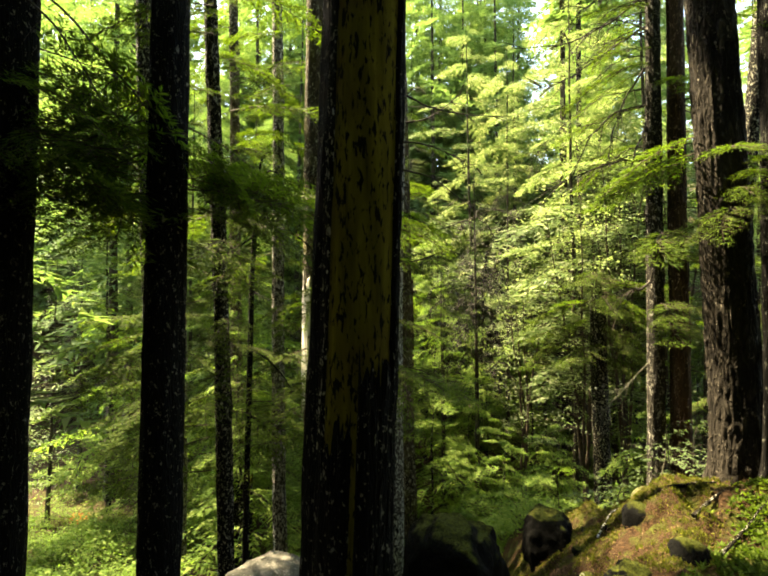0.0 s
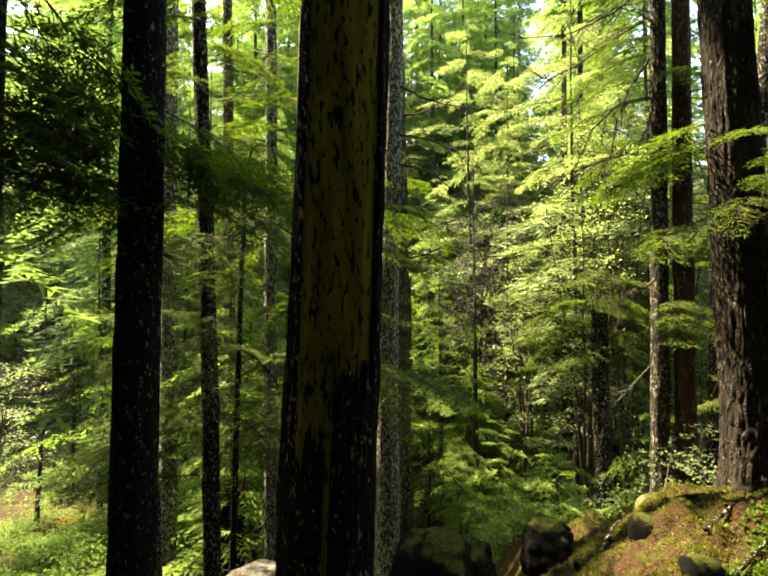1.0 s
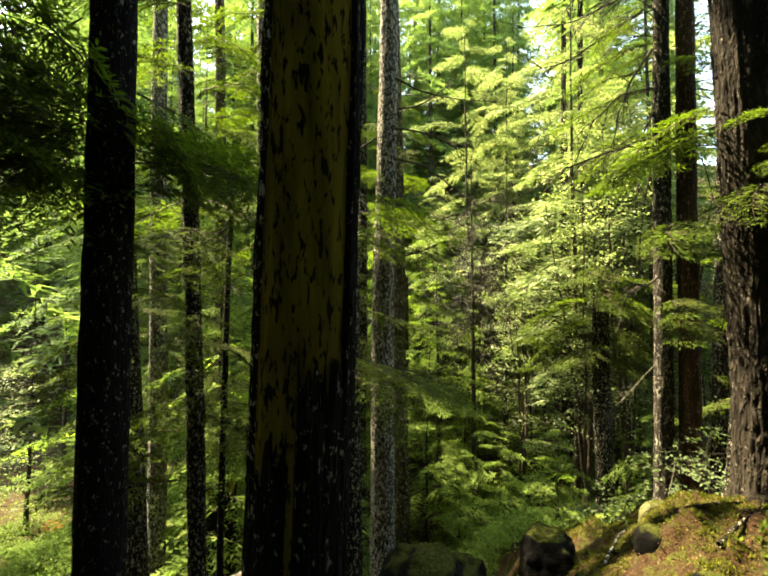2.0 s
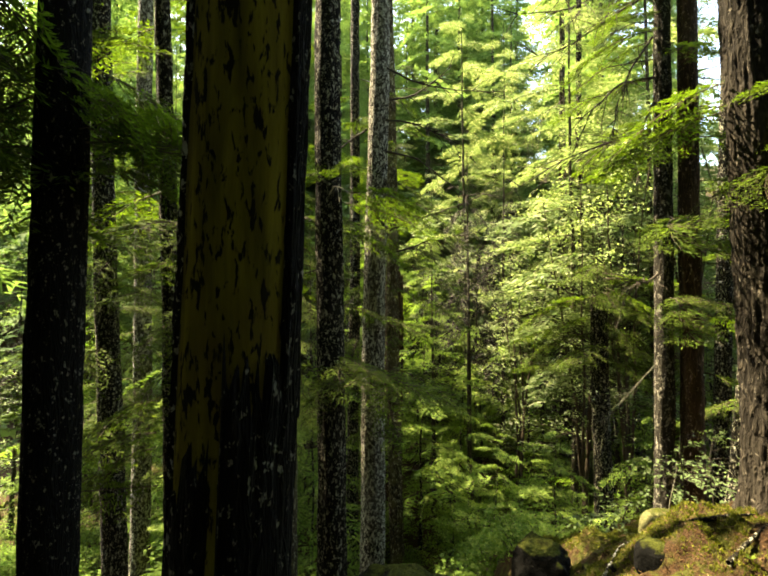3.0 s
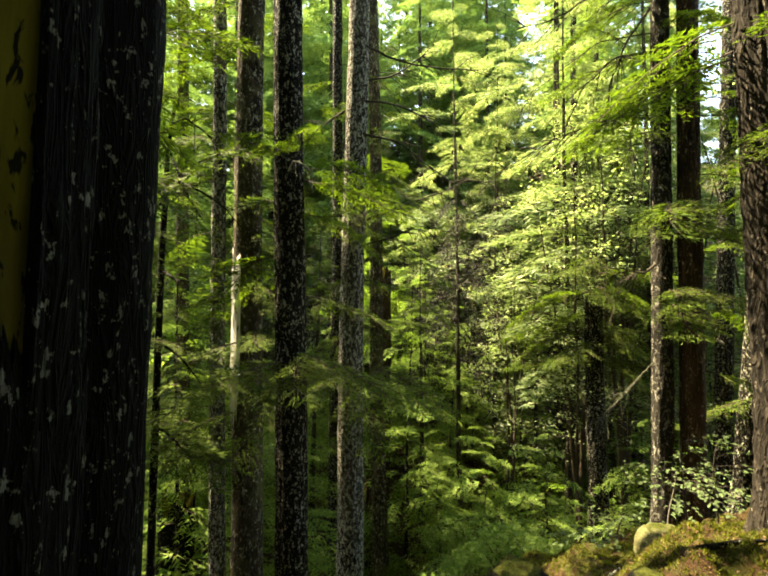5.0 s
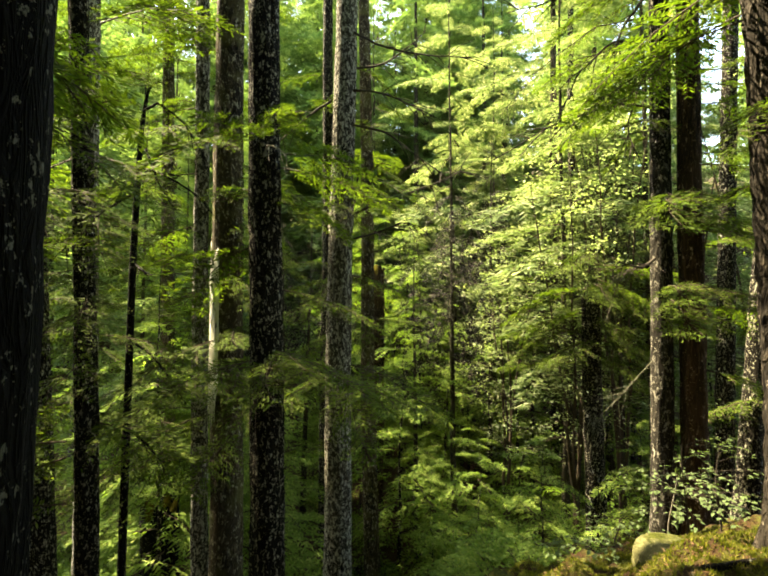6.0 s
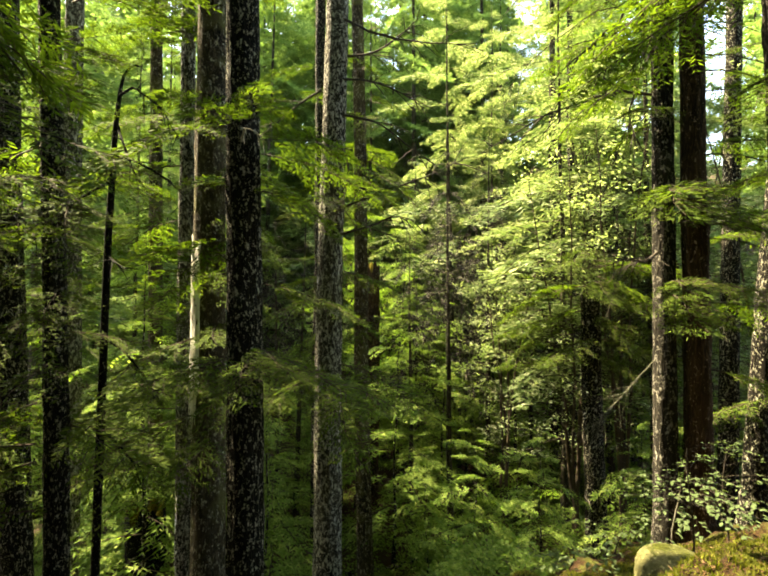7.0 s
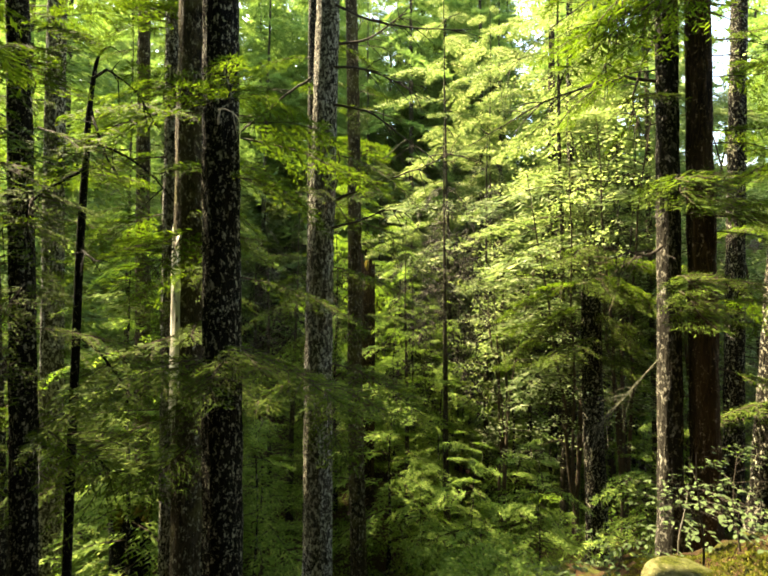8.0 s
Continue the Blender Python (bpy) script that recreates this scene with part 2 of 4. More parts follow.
def bough_arrays(g, limbs=15, per=9, droop=0.25, blade=0.075, wide=0.3, spread=0.42, rough=0.25, bare=0.1, fine=True):
    """A flat drooping conifer spray of length 1 along +x: its leaf quads and its wood."""
    s = np.linspace(bare, 0.97, limbs)
    axis = lambda u: np.stack([u, 0.05 * np.sin(u * 5 + 1), 0.10 * u - droop * u ** 2], -1)
    bases, ways, sides, lens = [], [], [], []
    wood = [tube(axis(np.linspace(0, 0.97, 5)), np.linspace(0.0065, 0.0015, 5), 4)]
    for u in s:
        for sign in (-1, 1):
            full = spread * (1 - u) ** 0.7 * min(1.0, 0.35 + u * 2.5) + 0.05
            full *= g.uniform(0.65, 1.15)
            a = radians(g.uniform(45, 68))
            d = np.array([math.cos(a), sign * math.sin(a), g.normal(-0.12, 0.1)])
            p0 = axis(np.array([u + g.uniform(-0.02, 0.02)]))[0]
            n = max(3, int(per * (0.35 + full / spread)))
            w = np.linspace(0.08, 1.0, n)
            along = p0 + d * (full * w)[:, None] + np.array([0, 0, -0.18])[None] * (full * w ** 2)[:, None]
            if full > 0.15:
                wood.append(tube(along[[0, n // 2, n - 1]], [0.003, 0.002, 0.0008], 3))
            for turn in (-1, 1):
                b = turn * radians(42)
                c, q = math.cos(b), math.sin(b)
                way = np.array([d[0] * c - d[1] * q, d[0] * q + d[1] * c, d[2]])
                ways.append(unit(way[None] + g.normal(0, rough, (n, 3)) * [0.7, 0.7, 0.9]))
                bases.append(along + g.normal(0, 0.008, (n, 3)))
                lens.append(blade * g.uniform(0.6, 1.25, n) * (1.15 - 0.45 * w))
    base, way, length = np.concatenate(bases), np.concatenate(ways), np.concatenate(lens)
    side = unit(np.cross(way, np.array([[0, 0, 1.0]]) + g.normal(0, 0.25, way.shape)))
    return (blades if fine else slivers)(base, way, side, length, length * wide), wood


def bough_mesh(name, g, leaf, **how):
    (v, q), wood = bough_arrays(g, **how)
    soup = Soup()
    soup.add(v, q, 0)
    for wv, wq in wood:
        soup.add(wv, wq, 1)
    return soup.mesh(name, [leaf, TWIG])


def turned(v, yaw, dip, roll, size, at):
    m = np.array(Euler((roll, dip, yaw)).to_matrix())
    return (v * size) @ m.T + np.asarray(at)


def crown_mesh(name, g, leaf, low, high, boughs, reach, how, curve=0.8, dead=0, limb_wood=True):
    """All sprays of one conifer round a straight stem from low to high, as one mesh."""
    kinds = [bough_arrays(g, **how) for _ in range(5)]
    soup = Soup()
    for i in range(boughs):
        u = (i + g.uniform(0, 1)) / boughs
        z = low + (high - low) * u ** 0.95
        size = (reach * (1 - u) ** curve + 0.35) * g.uniform(0.65, 1.2)
        (v, q), wood = kinds[g.integers(5)]
        yaw = i * 2.39996 + g.uniform(-0.4, 0.4)
        dip, roll = g.uniform(-0.15, 0.3), g.uniform(-0.35, 0.35)
        soup.add(turned(v, yaw, dip, roll, size, (0, 0, z)), q, 0)
        for wv, wq in wood[:1]:
            soup.add(turned(wv, yaw, dip, roll, size, (0, 0, z)), wq, 1) if limb_wood else None
    for i in range(dead):
        yaw, z = g.uniform(0, 6.28), g.uniform(low * 0.3, low)
        n = 6
        u = np.linspace(0, 1, n)
        length = g.uniform(0.4, 1.6)
        p = np.stack([np.cos(yaw) * u * length, np.sin(yaw) * u * length, z + 0.1 * u - length * 0.3 * u ** 2], 1) + g.normal(0, 0.03, (n, 3)) * u[:, None]
        soup.add(*tube(p, np.linspace(0.014, 0.003, n), 4), 1)
    return soup.mesh(name, [leaf, TWIG])


# ---- ground ----
def smooth_low(a, b, k):
    h = np.clip(0.5 + 0.5 * (b - a) / k, 0, 1)
    return b * (1 - h) + a * h - k * h * (1 - h)


def ground_z(x, y):
    """Height of the forest floor: a bench by the camera, a steep bank, and the valley floor."""
    x, y = np.asarray(x, float), np.asarray(y, float)
    ease = np.clip((y - 8) / 6, 0, 1)
    slope = -0.245 + 0.255 * x * (1 - 0.4 * ease * ease * (3 - 2 * ease)) - 0.493 * y
    gully = np.clip((3.0 - x) / 1.5, 0, 1)
    slope = slope - 0.85 * gully * gully * (3 - 2 * gully) * np.clip((y - 1.5) / 2, 0, 1)
    slope = slope - 0.7 * gully * gully * (3 - 2 * gully) * np.clip((y - 6.4) / 2, 0, 1)
    slope = slope - 0.2 * np.clip((y - 5.2) / 1.2, 0, 1) * np.clip((x - 2.8) / 0.6, 0, 1)
    # behind the camera the unseen ground rises, to keep low sky light out
    z = smooth_low(slope, -2.0 + 0.1 * np.clip(x - 3, -12, 12) + 0.45 * np.clip(-2.5 - y, 0, 45), 0.3)
    floor = -7.5 + 0.06 * np.clip(x, -30, 30) + 0.35 * np.sin(x * 0.31 + 1) * np.cos(y * 0.23)
    far = np.clip(y - 30, 0, 400)
    floor = floor + 0.55 * far * np.clip(far / 14, 0, 1) * np.clip(1 - far / 420, 0.35, 1)
    z = -smooth_low(-z, -floor, 1.5)
    bumps = 0.05 * np.sin(x * 2.3 + 1.1 * y) * np.cos(y * 1.9 - x) + 0.03 * np.sin(5.1 * x - 3.7 * y)
    mound = 0.1 * np.exp(-((x - 3.8) ** 2 + (y - 5.45) ** 2) / 0.5) - 0.2 * np.exp(-((x - 2.75) ** 2 + (y - 4.1) ** 2) / 0.5)
    return z + bumps + mound + EYE


def mossy(x, y):
    """How thick the moss grows: above nought in cushions."""
    return noise.fractal(Vector((x * 1.7, y * 1.7, 4.0)), 0.7, 2.1, 3) + 0.13


def bank_relief(x, y):
    """Hummocks, clods and root humps of the ground near the walk."""
    p = Vector((x, y, 0))
    hummock = max(0.0, noise.noise(p * 2.3 + Vector((3, 1, 0))))
    cushion = min(0.45, max(0.0, mossy(x, y)))
    hole = max(0.0, noise.noise(p * 3.7 + Vector((8, 2, 1))) - 0.25)
    return 0.09 * noise.fractal(p * 1.4, 0.7, 2.1, 4) + 0.11 * hummock + 0.16 * cushion - 0.22 * hole + 0.045 * noise.noise(p * 9) + 0.02 * noise.noise(p * 22)


def gz(x, y):
    near = -2 < x < 8.5 and 1.5 < y < 12
    return float(ground_z(x, y)) + (bank_relief(x, y) if near else 0.0)


def axis_steps(lo, hi, step, far_lo, far_hi):
    mid = list(np.arange(lo, hi + step / 2, step))
    up, d = [hi], step
    while up[-1] < far_hi:
        d *= 1.18
        up.append(min(far_hi, up[-1] + d))
    dn, d = [lo], step
    while dn[-1] > far_lo:
        d *= 1.18
        dn.append(max(far_lo, dn[-1] - d))
    return np.array(dn[:0:-1] + mid + up[1:])


xs, ys = axis_steps(-1.0, 7.0, 0.06, -450, 450), axis_steps(2.5, 10.0, 0.06, -120, 600)
gx, gy = np.meshgrid(xs, ys, indexing="ij")
gh = ground_z(gx, gy)
for i in range(len(xs)):
    if -2 < xs[i] < 8.5:
        for j in range(len(ys)):
            if 1.5 < ys[j] < 12:
                gh[i, j] += bank_relief(xs[i], ys[j])
i, j = np.meshgrid(np.arange(len(xs) - 1), np.arange(len(ys) - 1), indexing="ij")
n = len(ys)
quads = np.stack([i * n + j, (i + 1) * n + j, (i + 1) * n + j + 1, i * n + j + 1], -1)
ground = new("ground", mesh_of("ground", np.stack([gx, gy, gh], -1), quads, [SOIL], smooth=True))
tagged(ground, "steep forest floor of rusty needle litter and moss", "ground", kind="structure")


# ---- trees with a trunk near the walk ----
def trunk_mesh(name, dia, base, top, mat, lean=0.0, bend=0.0, sides=28, rings=90, furrow=0.02, seed=0, taper=0.55, flare=0.3, plate_rate=1.5):
    """A trunk round (0, 0): flared foot, taper, furrowed bark. dia holds at the eye's height."""
    z = base + (top - base) * np.linspace(0, 1, rings) ** 1.5
    ang = np.arange(sides) * 2 * math.pi / sides
    v = np.zeros((rings, sides, 3))
    for i, h in enumerate(z):
        up = h - EYE
        r = dia / 2 * (1 - taper * np.clip(up / 26, -0.35, 1))
        r *= 1 + flare * math.exp(-(h - base) / 0.3)
        cx, cy = lean * up + bend * math.sin(up * 0.5 + seed), 0.4 * bend * math.cos(up * 0.37 + seed)
        for j, a in enumerate(ang):
            p = Vector((math.cos(a) * 3.2, math.sin(a) * 3.2, h * 0.55 + seed * 9.7))
            ridge = noise.fractal(p, 0.8, 2.0, 3)
            fine = noise.noise(Vector((math.cos(a) * 9, math.sin(a) * 9, h * 2.2 + seed * 3)))
            root = 0.12 * math.cos(5 * a + seed) * math.exp(-(h - base) / 0.3)
            plate = min(0.35, abs(noise.noise(Vector((math.cos(a) * dia * 11, math.sin(a) * dia * 11, h * plate_rate + seed * 5)))))
            rr = r * (1 + root) + furrow * (0.6 * ridge + 0.4 * fine + 2.4 * (plate - 0.25))
            v[i, j] = (cx + math.cos(a) * rr, cy + math.sin(a) * rr, h)
    i, j = np.meshgrid(np.arange(rings - 1), np.arange(sides), indexing="ij")
    k = (j + 1) % sides
    q = np.stack([i * sides + j, i * sides + k, (i + 1) * sides + k, (i + 1) * sides + j], -1)
    return mesh_of(name, v, q, [mat], smooth=True)


def g_for(n):
    return np.random.default_rng(n)


HIGH = dict(limbs=9, per=4, droop=0.35, blade=0.18, wide=0.42, spread=0.5)
THIN_CROWNS = [crown_mesh("thin_crown", g_for(50 + n), LEAF_HAZY, 18.0, 29.0, 26, 1.9, HIGH) for n in range(3)]
SPRAY = [bough_mesh("spray", g_for(60 + n), LEAF_HEMLOCK, limbs=20, per=12, droop=d, blade=0.066, wide=0.2, spread=0.44, rough=0.16) for n, d in enumerate((0.15, 0.3, 0.45))]


def dead_branch(points, thick, mat=TWIG_DEAD, twigs=6, seed=0, hang=0.25, length=0.35, loose=None):
    """A bare branch along points, with fine side twigs; loose takes the twigs as meshes of their own."""
    g = g_for(500 + seed)
    p = np.asarray(points, float)
    t = np.linspace(0, 1, len(p))
    u = np.linspace(0, 1, 14)
    fine = np.stack([np.interp(u, t, p[:, k]) for k in range(3)], 1)
    fine[1:-1] = (fine[:-2] + 2 * fine[1:-1] + fine[2:]) / 4
    fine += g.normal(0, 0.012, fine.shape) * np.linalg.norm(p[-1] - p[0]) * 0.3
    soup = Soup()
    soup.add(*tube(fine, np.linspace(thick, thick * 0.2, 14), 6))
    for _ in range(twigs):
        k = g.integers(3, 13)
        d = unit(fine[k] - fine[k - 1] + g.normal(0, 0.6, 3) * np.linalg.norm(fine[k] - fine[k - 1]))
        n = 5
        w = np.linspace(0, 1, n)
        size = length * g.uniform(0.4, 1.3)
        tw = fine[k] + d * (size * w)[:, None] + np.array([0, 0, -hang]) * (size * w ** 2)[:, None] + g.normal(0, 0.02, (n, 3)) * w[:, None] * size
        own = soup if loose is None else Soup()
        own.add(*tube(tw, np.linspace(thick * 0.4, thick * 0.1, n), 4))
        if loose is not None:
            loose.append(own.mesh("twig", [mat], True))
    return soup.mesh("branch", [mat], True)


def standing_tree(x, y, dia, mat, label, lean=0.0, bend=0.0, seed=0, crown=True, sides=28, furrow=0.02, height=30.0, rings=90, plate_rate=1.5):
    """A tall conifer with its high crown above the picture."""
    foot = gz(x, y) - 0.12
    t = thing("conifer_tree", label, "tree", (x, y, 0), "tall forest trees")
    part("trunk", trunk_mesh("trunk", dia, foot, foot + height, mat, lean, bend, sides, rings, furrow, seed, plate_rate=plate_rate), t)
    if crown:
        up = foot + height - 29.5
        m = Matrix.LocRotScale((lean * (foot + 20 - EYE), 0, up), Euler((0, -lean, radians(220) if seed == 10 else seed * 1.7)), None)
        part("crown", THIN_CROWNS[seed % 3], t, m=m)
    return t


def spray_on(t, z, reach, yaw, size, dip=0.1, roll=0.0, kind=0, shift=(0, 0)):
    """A leafy bough on a tree: it starts at reach from the stem's axis, at z above the first eye."""
    at = (math.cos(yaw) * reach + shift[0], math.sin(yaw) * reach + shift[1], EYE + z)
    return part("bough", SPRAY[kind % 3], t, m=Matrix.LocRotScale(at, Euler((roll, dip, yaw)), (size, size, size)))


def branch_on(t, points, thick=0.012, mat=TWIG_DEAD, **how):
    """A bare branch on a tree; points from its axis, heights above the first eye."""
    return part("branch", dead_branch([(a, b, EYE + c) for a, b, c in points], thick, mat, **how), t)


t_left = standing_tree(-4.04, 5.15, 0.60, BARK_SHADED, "thick conifer with almost black shaded bark", 0.018, 0, 1, sides=40, rings=120)
t_second = standing_tree(-2.33, 5.217, 0.415, BARK_SHADED, "dark conifer with shade-black lichen-flecked bark", 0.012, 0.01, 2, sides=44, rings=160, furrow=0.016)
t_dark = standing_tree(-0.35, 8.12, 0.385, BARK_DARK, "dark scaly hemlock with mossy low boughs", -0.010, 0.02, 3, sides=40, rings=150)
t_white = standing_tree(-1.40, 10.06, 0.475, BARK_BROWN, "grey-brown conifer with one sunlit flank", -0.003, 0.02, 4, sides=36, rings=120)
t_mid = standing_tree(0.24, 12.04, 0.49, BARK_GREY, "pale grey lichen-covered conifer with bare branches", 0.010, 0.03, 5, False, sides=36, rings=120, height=22.0)
t_cedar = standing_tree(0.69, 15.36, 0.36, BARK_BROWN, "slender red-brown cedar with dead twigs", -0.018, 0.02, 6, False, height=20.0)
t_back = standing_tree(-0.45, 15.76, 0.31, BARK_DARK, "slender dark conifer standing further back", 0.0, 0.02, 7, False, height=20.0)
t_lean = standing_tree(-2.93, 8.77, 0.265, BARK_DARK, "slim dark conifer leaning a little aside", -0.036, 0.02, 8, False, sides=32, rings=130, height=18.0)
t_pale = standing_tree(-5.60, 13.40, 0.42, BARK_GREY, "pale grey conifer above the sunlit shrubs", -0.007, 0.02, 9, False, height=20.0)
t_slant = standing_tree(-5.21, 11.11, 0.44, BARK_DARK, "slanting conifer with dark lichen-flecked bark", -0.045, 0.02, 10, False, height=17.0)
t_brown = standing_tree(-4.59, 15.26, 0.34, BARK_BROWN, "straight brown conifer half hidden by boughs", -0.017, 0.01, 11, False, height=19.0)
t_grey = standing_tree(-2.62, 12.22, 0.30, BARK_GREY, "slim grey conifer in the shade", -0.010, 0.02, 12, False, height=18.0)
t_big = standing_tree(3.78, 5.38, 0.495, BARK_DEEP, "thick conifer with deeply furrowed bark on the bank", -0.052, 0.01, 13, sides=150, rings=320, furrow=0.022, plate_rate=6.0)
t_edge = standing_tree(3.98, 4.86, 0.40, BARK_SHADED, "black shaded conifer on the bank", 0.0, 0.01, 14)
t_shade = standing_tree(-0.36, 3.87, 0.428, BARK_SHADED, "black shaded conifer close behind the dead tree", 0.036, 0.0, 44)
t_pair = standing_tree(5.76, 10.45, 0.335, BARK_SCALY, "grey conifer of a close pair, sunlit flank", 0.007, 0.01, 15, sides=32, rings=120)
t_red = standing_tree(6.18, 10.30, 0.375, BARK_RED, "red-brown conifer of a close pair", 0.001, 0.01, 16, sides=32, rings=120)
t_third = standing_tree(9.35, 13.95, 0.38, BARK_DARK, "brown conifer leaning outward", 0.031, 0.01, 17)
# added out of sight behind t_left: its crown keeps sun off the near bank
t_hid = standing_tree(-6.0, 7.7, 0.36, BARK_SHADED, "unseen conifer added behind the thick black trunk to shade the bank", 0.0, 0.01, 22, height=24.0)
t_low = standing_tree(7.62, 10.6, 0.34, BARK_DARK, "leaning dark brown conifer behind leafy saplings", 0.10, 0.01, 18, False, height=15.0)
t_v = standing_tree(6.3, 14.5, 0.44, BARK_DARK, "dark lichen-flecked conifer at the foot of the bank", -0.02, 0.02, 19, False, height=6.4)
t_va = standing_tree(7.70, 19.2, 0.24, BARK_DARK, "thin dark conifer in the valley", 0.0, 0.02, 20)
t_vb = standing_tree(7.71, 21.0, 0.26, BARK_FAR, "thin conifer in the valley", 0.0, 0.03, 21)

# the dead tree whose bark has come off above
mx, my = -0.147, 3.005
foot = gz(mx, my) - 0.1
t_main = thing("dead_tree", "dead standing tree, bark stripped above, dark bark below", "tree", (mx, my, 0))
part("trunk", trunk_mesh("trunk", 0.425, foot, foot + 22, WOOD_BARE, 0.027, 0.0, 64, 160, 0.006, 30, 0.4), t_main, "bare olive-brown weathered wood")


def bark_shell(name, dia, lean, low, high_of, thick, mat, a0, a1, seed, sides=70, rings=110, taper=0.4, base=None, low_of=None):
    """A curved sheet of bark round the main stem from angle a0 to a1, with a ragged upper rim."""
    soup = Soup()
    ang = np.linspace(a0, a1, sides)
    v = np.zeros((rings, sides, 3))
    for j, a in enumerate(ang):
        top = high_of(a)
        start = low_of(a) if low_of else low
        edge = min(j, sides - 1 - j) / 3
        for i in range(rings):
            h = start + (top - start) * i / (rings - 1)
            up = h - EYE
            r = dia / 2 * (1 - taper * np.clip(up / 26, -0.35, 1)) * (1 + 0.3 * math.exp(-(h - (foot if base is None else base)) / 0.35))
            p = Vector((math.cos(a) * 5, math.sin(a) * 5, h * 1.2 + seed))
            lip = min(1.0, (rings - 1 - i) / 2.0, edge)
            rr = r + (thick + 0.014 * noise.fractal(p, 0.7, 2.1, 4)) * lip - 0.012 * (1 - lip)
            v[i, j] = (lean * up + math.cos(a) * rr, math.sin(a) * rr, h)
    i, j = np.meshgrid(np.arange(rings - 1), np.arange(sides - 1), indexing="ij")
    q = np.stack([i * sides + j, i * sides + j + 1, (i + 1) * sides + j + 1, (i + 1) * sides + j], -1)
    soup.add(v, q)
    return soup.mesh(name, [mat], True)


def ragged(level, deep, seed):
    def rim(a):
        n1 = noise.noise(Vector((a * 3.1, seed, 0.3)))
        n2 = noise.noise(Vector((a * 11, seed, 2.3)))
        n3 = noise.noise(Vector((a * 34, seed, 5.3)))
        return EYE + level + deep * (n1 * 0.9 + n2 * 0.7 + n3 * 0.45)
    return rim


part("bark", bark_shell("bark", 0.425, 0.027, foot, ragged(-0.42, 0.22, 4.0), 0.022, BARK_SHADED, radians(-88), radians(40), 3), t_main, "dark bark still on the stem")
part("bark", bark_shell("bark", 0.425, 0.027, foot, ragged(-0.75, 0.35, 9.0), 0.018, BARK_SHADED, radians(40), radians(268), 5), t_main, "dark bark still on the stem")
part("bark", bark_shell("bark", 0.425, 0.027, EYE - 0.6, ragged(5.2, 0.3, 12.0), 0.024, BARK_SHADED, radians(-28), radians(24), 8), t_main, "strip of dark bark")
part("bark", bark_shell("bark", 0.425, 0.027, EYE - 0.9, ragged(4.5, 0.5, 15.0), 0.02, BARK_DARK, radians(172), radians(214), 11), t_main, "strip of dark bark")

# a long strip of bare wood on the grey conifer's flank, painted sun-bright
part("bare_scar", bark_shell("bare_scar", 0.475, -0.003, EYE - 2.0, ragged(0.35, 0.5, 21.0), 0.03, WOOD_SUNLIT, radians(182), radians(256), 17, 40, 60, 0.55, EYE - 5.5, ragged(-2.0, 0.6, 23.0)), t_white, "bare wood where bark is missing, painted sun-bright")

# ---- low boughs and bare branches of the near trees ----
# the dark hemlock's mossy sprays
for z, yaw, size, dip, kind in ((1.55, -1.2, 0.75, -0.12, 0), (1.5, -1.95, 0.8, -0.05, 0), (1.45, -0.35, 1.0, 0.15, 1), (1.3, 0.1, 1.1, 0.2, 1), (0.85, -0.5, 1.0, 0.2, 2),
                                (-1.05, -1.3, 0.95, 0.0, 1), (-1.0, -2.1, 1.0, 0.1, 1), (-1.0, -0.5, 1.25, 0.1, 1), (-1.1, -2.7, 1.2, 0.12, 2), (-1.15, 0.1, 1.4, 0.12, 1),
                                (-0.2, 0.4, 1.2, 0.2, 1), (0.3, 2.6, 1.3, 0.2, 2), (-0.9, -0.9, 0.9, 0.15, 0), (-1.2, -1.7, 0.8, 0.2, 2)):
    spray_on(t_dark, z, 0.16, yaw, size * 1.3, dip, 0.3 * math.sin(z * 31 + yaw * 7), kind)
branch_on(t_dark, [(0.0, -0.18, 1.35), (0.1, -0.45, 1.42), (0.3, -0.6, 1.3), (0.38, -0.7, 1.15)], 0.012, TWIG_PALE, twigs=5, seed=1)
# the thick tree on the bank: a long bough towards the open, and sprays over its trunk
for z, yaw, size, dip, kind in ((1.7, 2.1, 1.4, 0.1, 1), (1.6, 2.5, 1.3, 0.15, 1), (1.6, -2.1, 1.1, 0.2, 0), (1.35, -1.7, 0.9, 0.15, 1), (1.25, -1.3, 0.9, 0.2, 2), (1.0, -2.2, 0.8, 0.25, 2),
                                (1.2, -1.9, 0.8, 0.3, 0), (1.85, 2.75, 1.3, 0.25, 2), (1.5, -0.8, 0.9, 0.2, 1), (2.3, -0.9, 0.9, 0.1, 2), (2.9, -1.2, 0.8, 0.3, 1), (1.45, -1.5, 1.0, 0.1, 0), (1.1, -1.5, 0.9, 0.3, 1), (0.95, -2.6, 0.8, 0.3, 2)):
    spray_on(t_big, z, 0.24, yaw, size, dip, 0, kind)
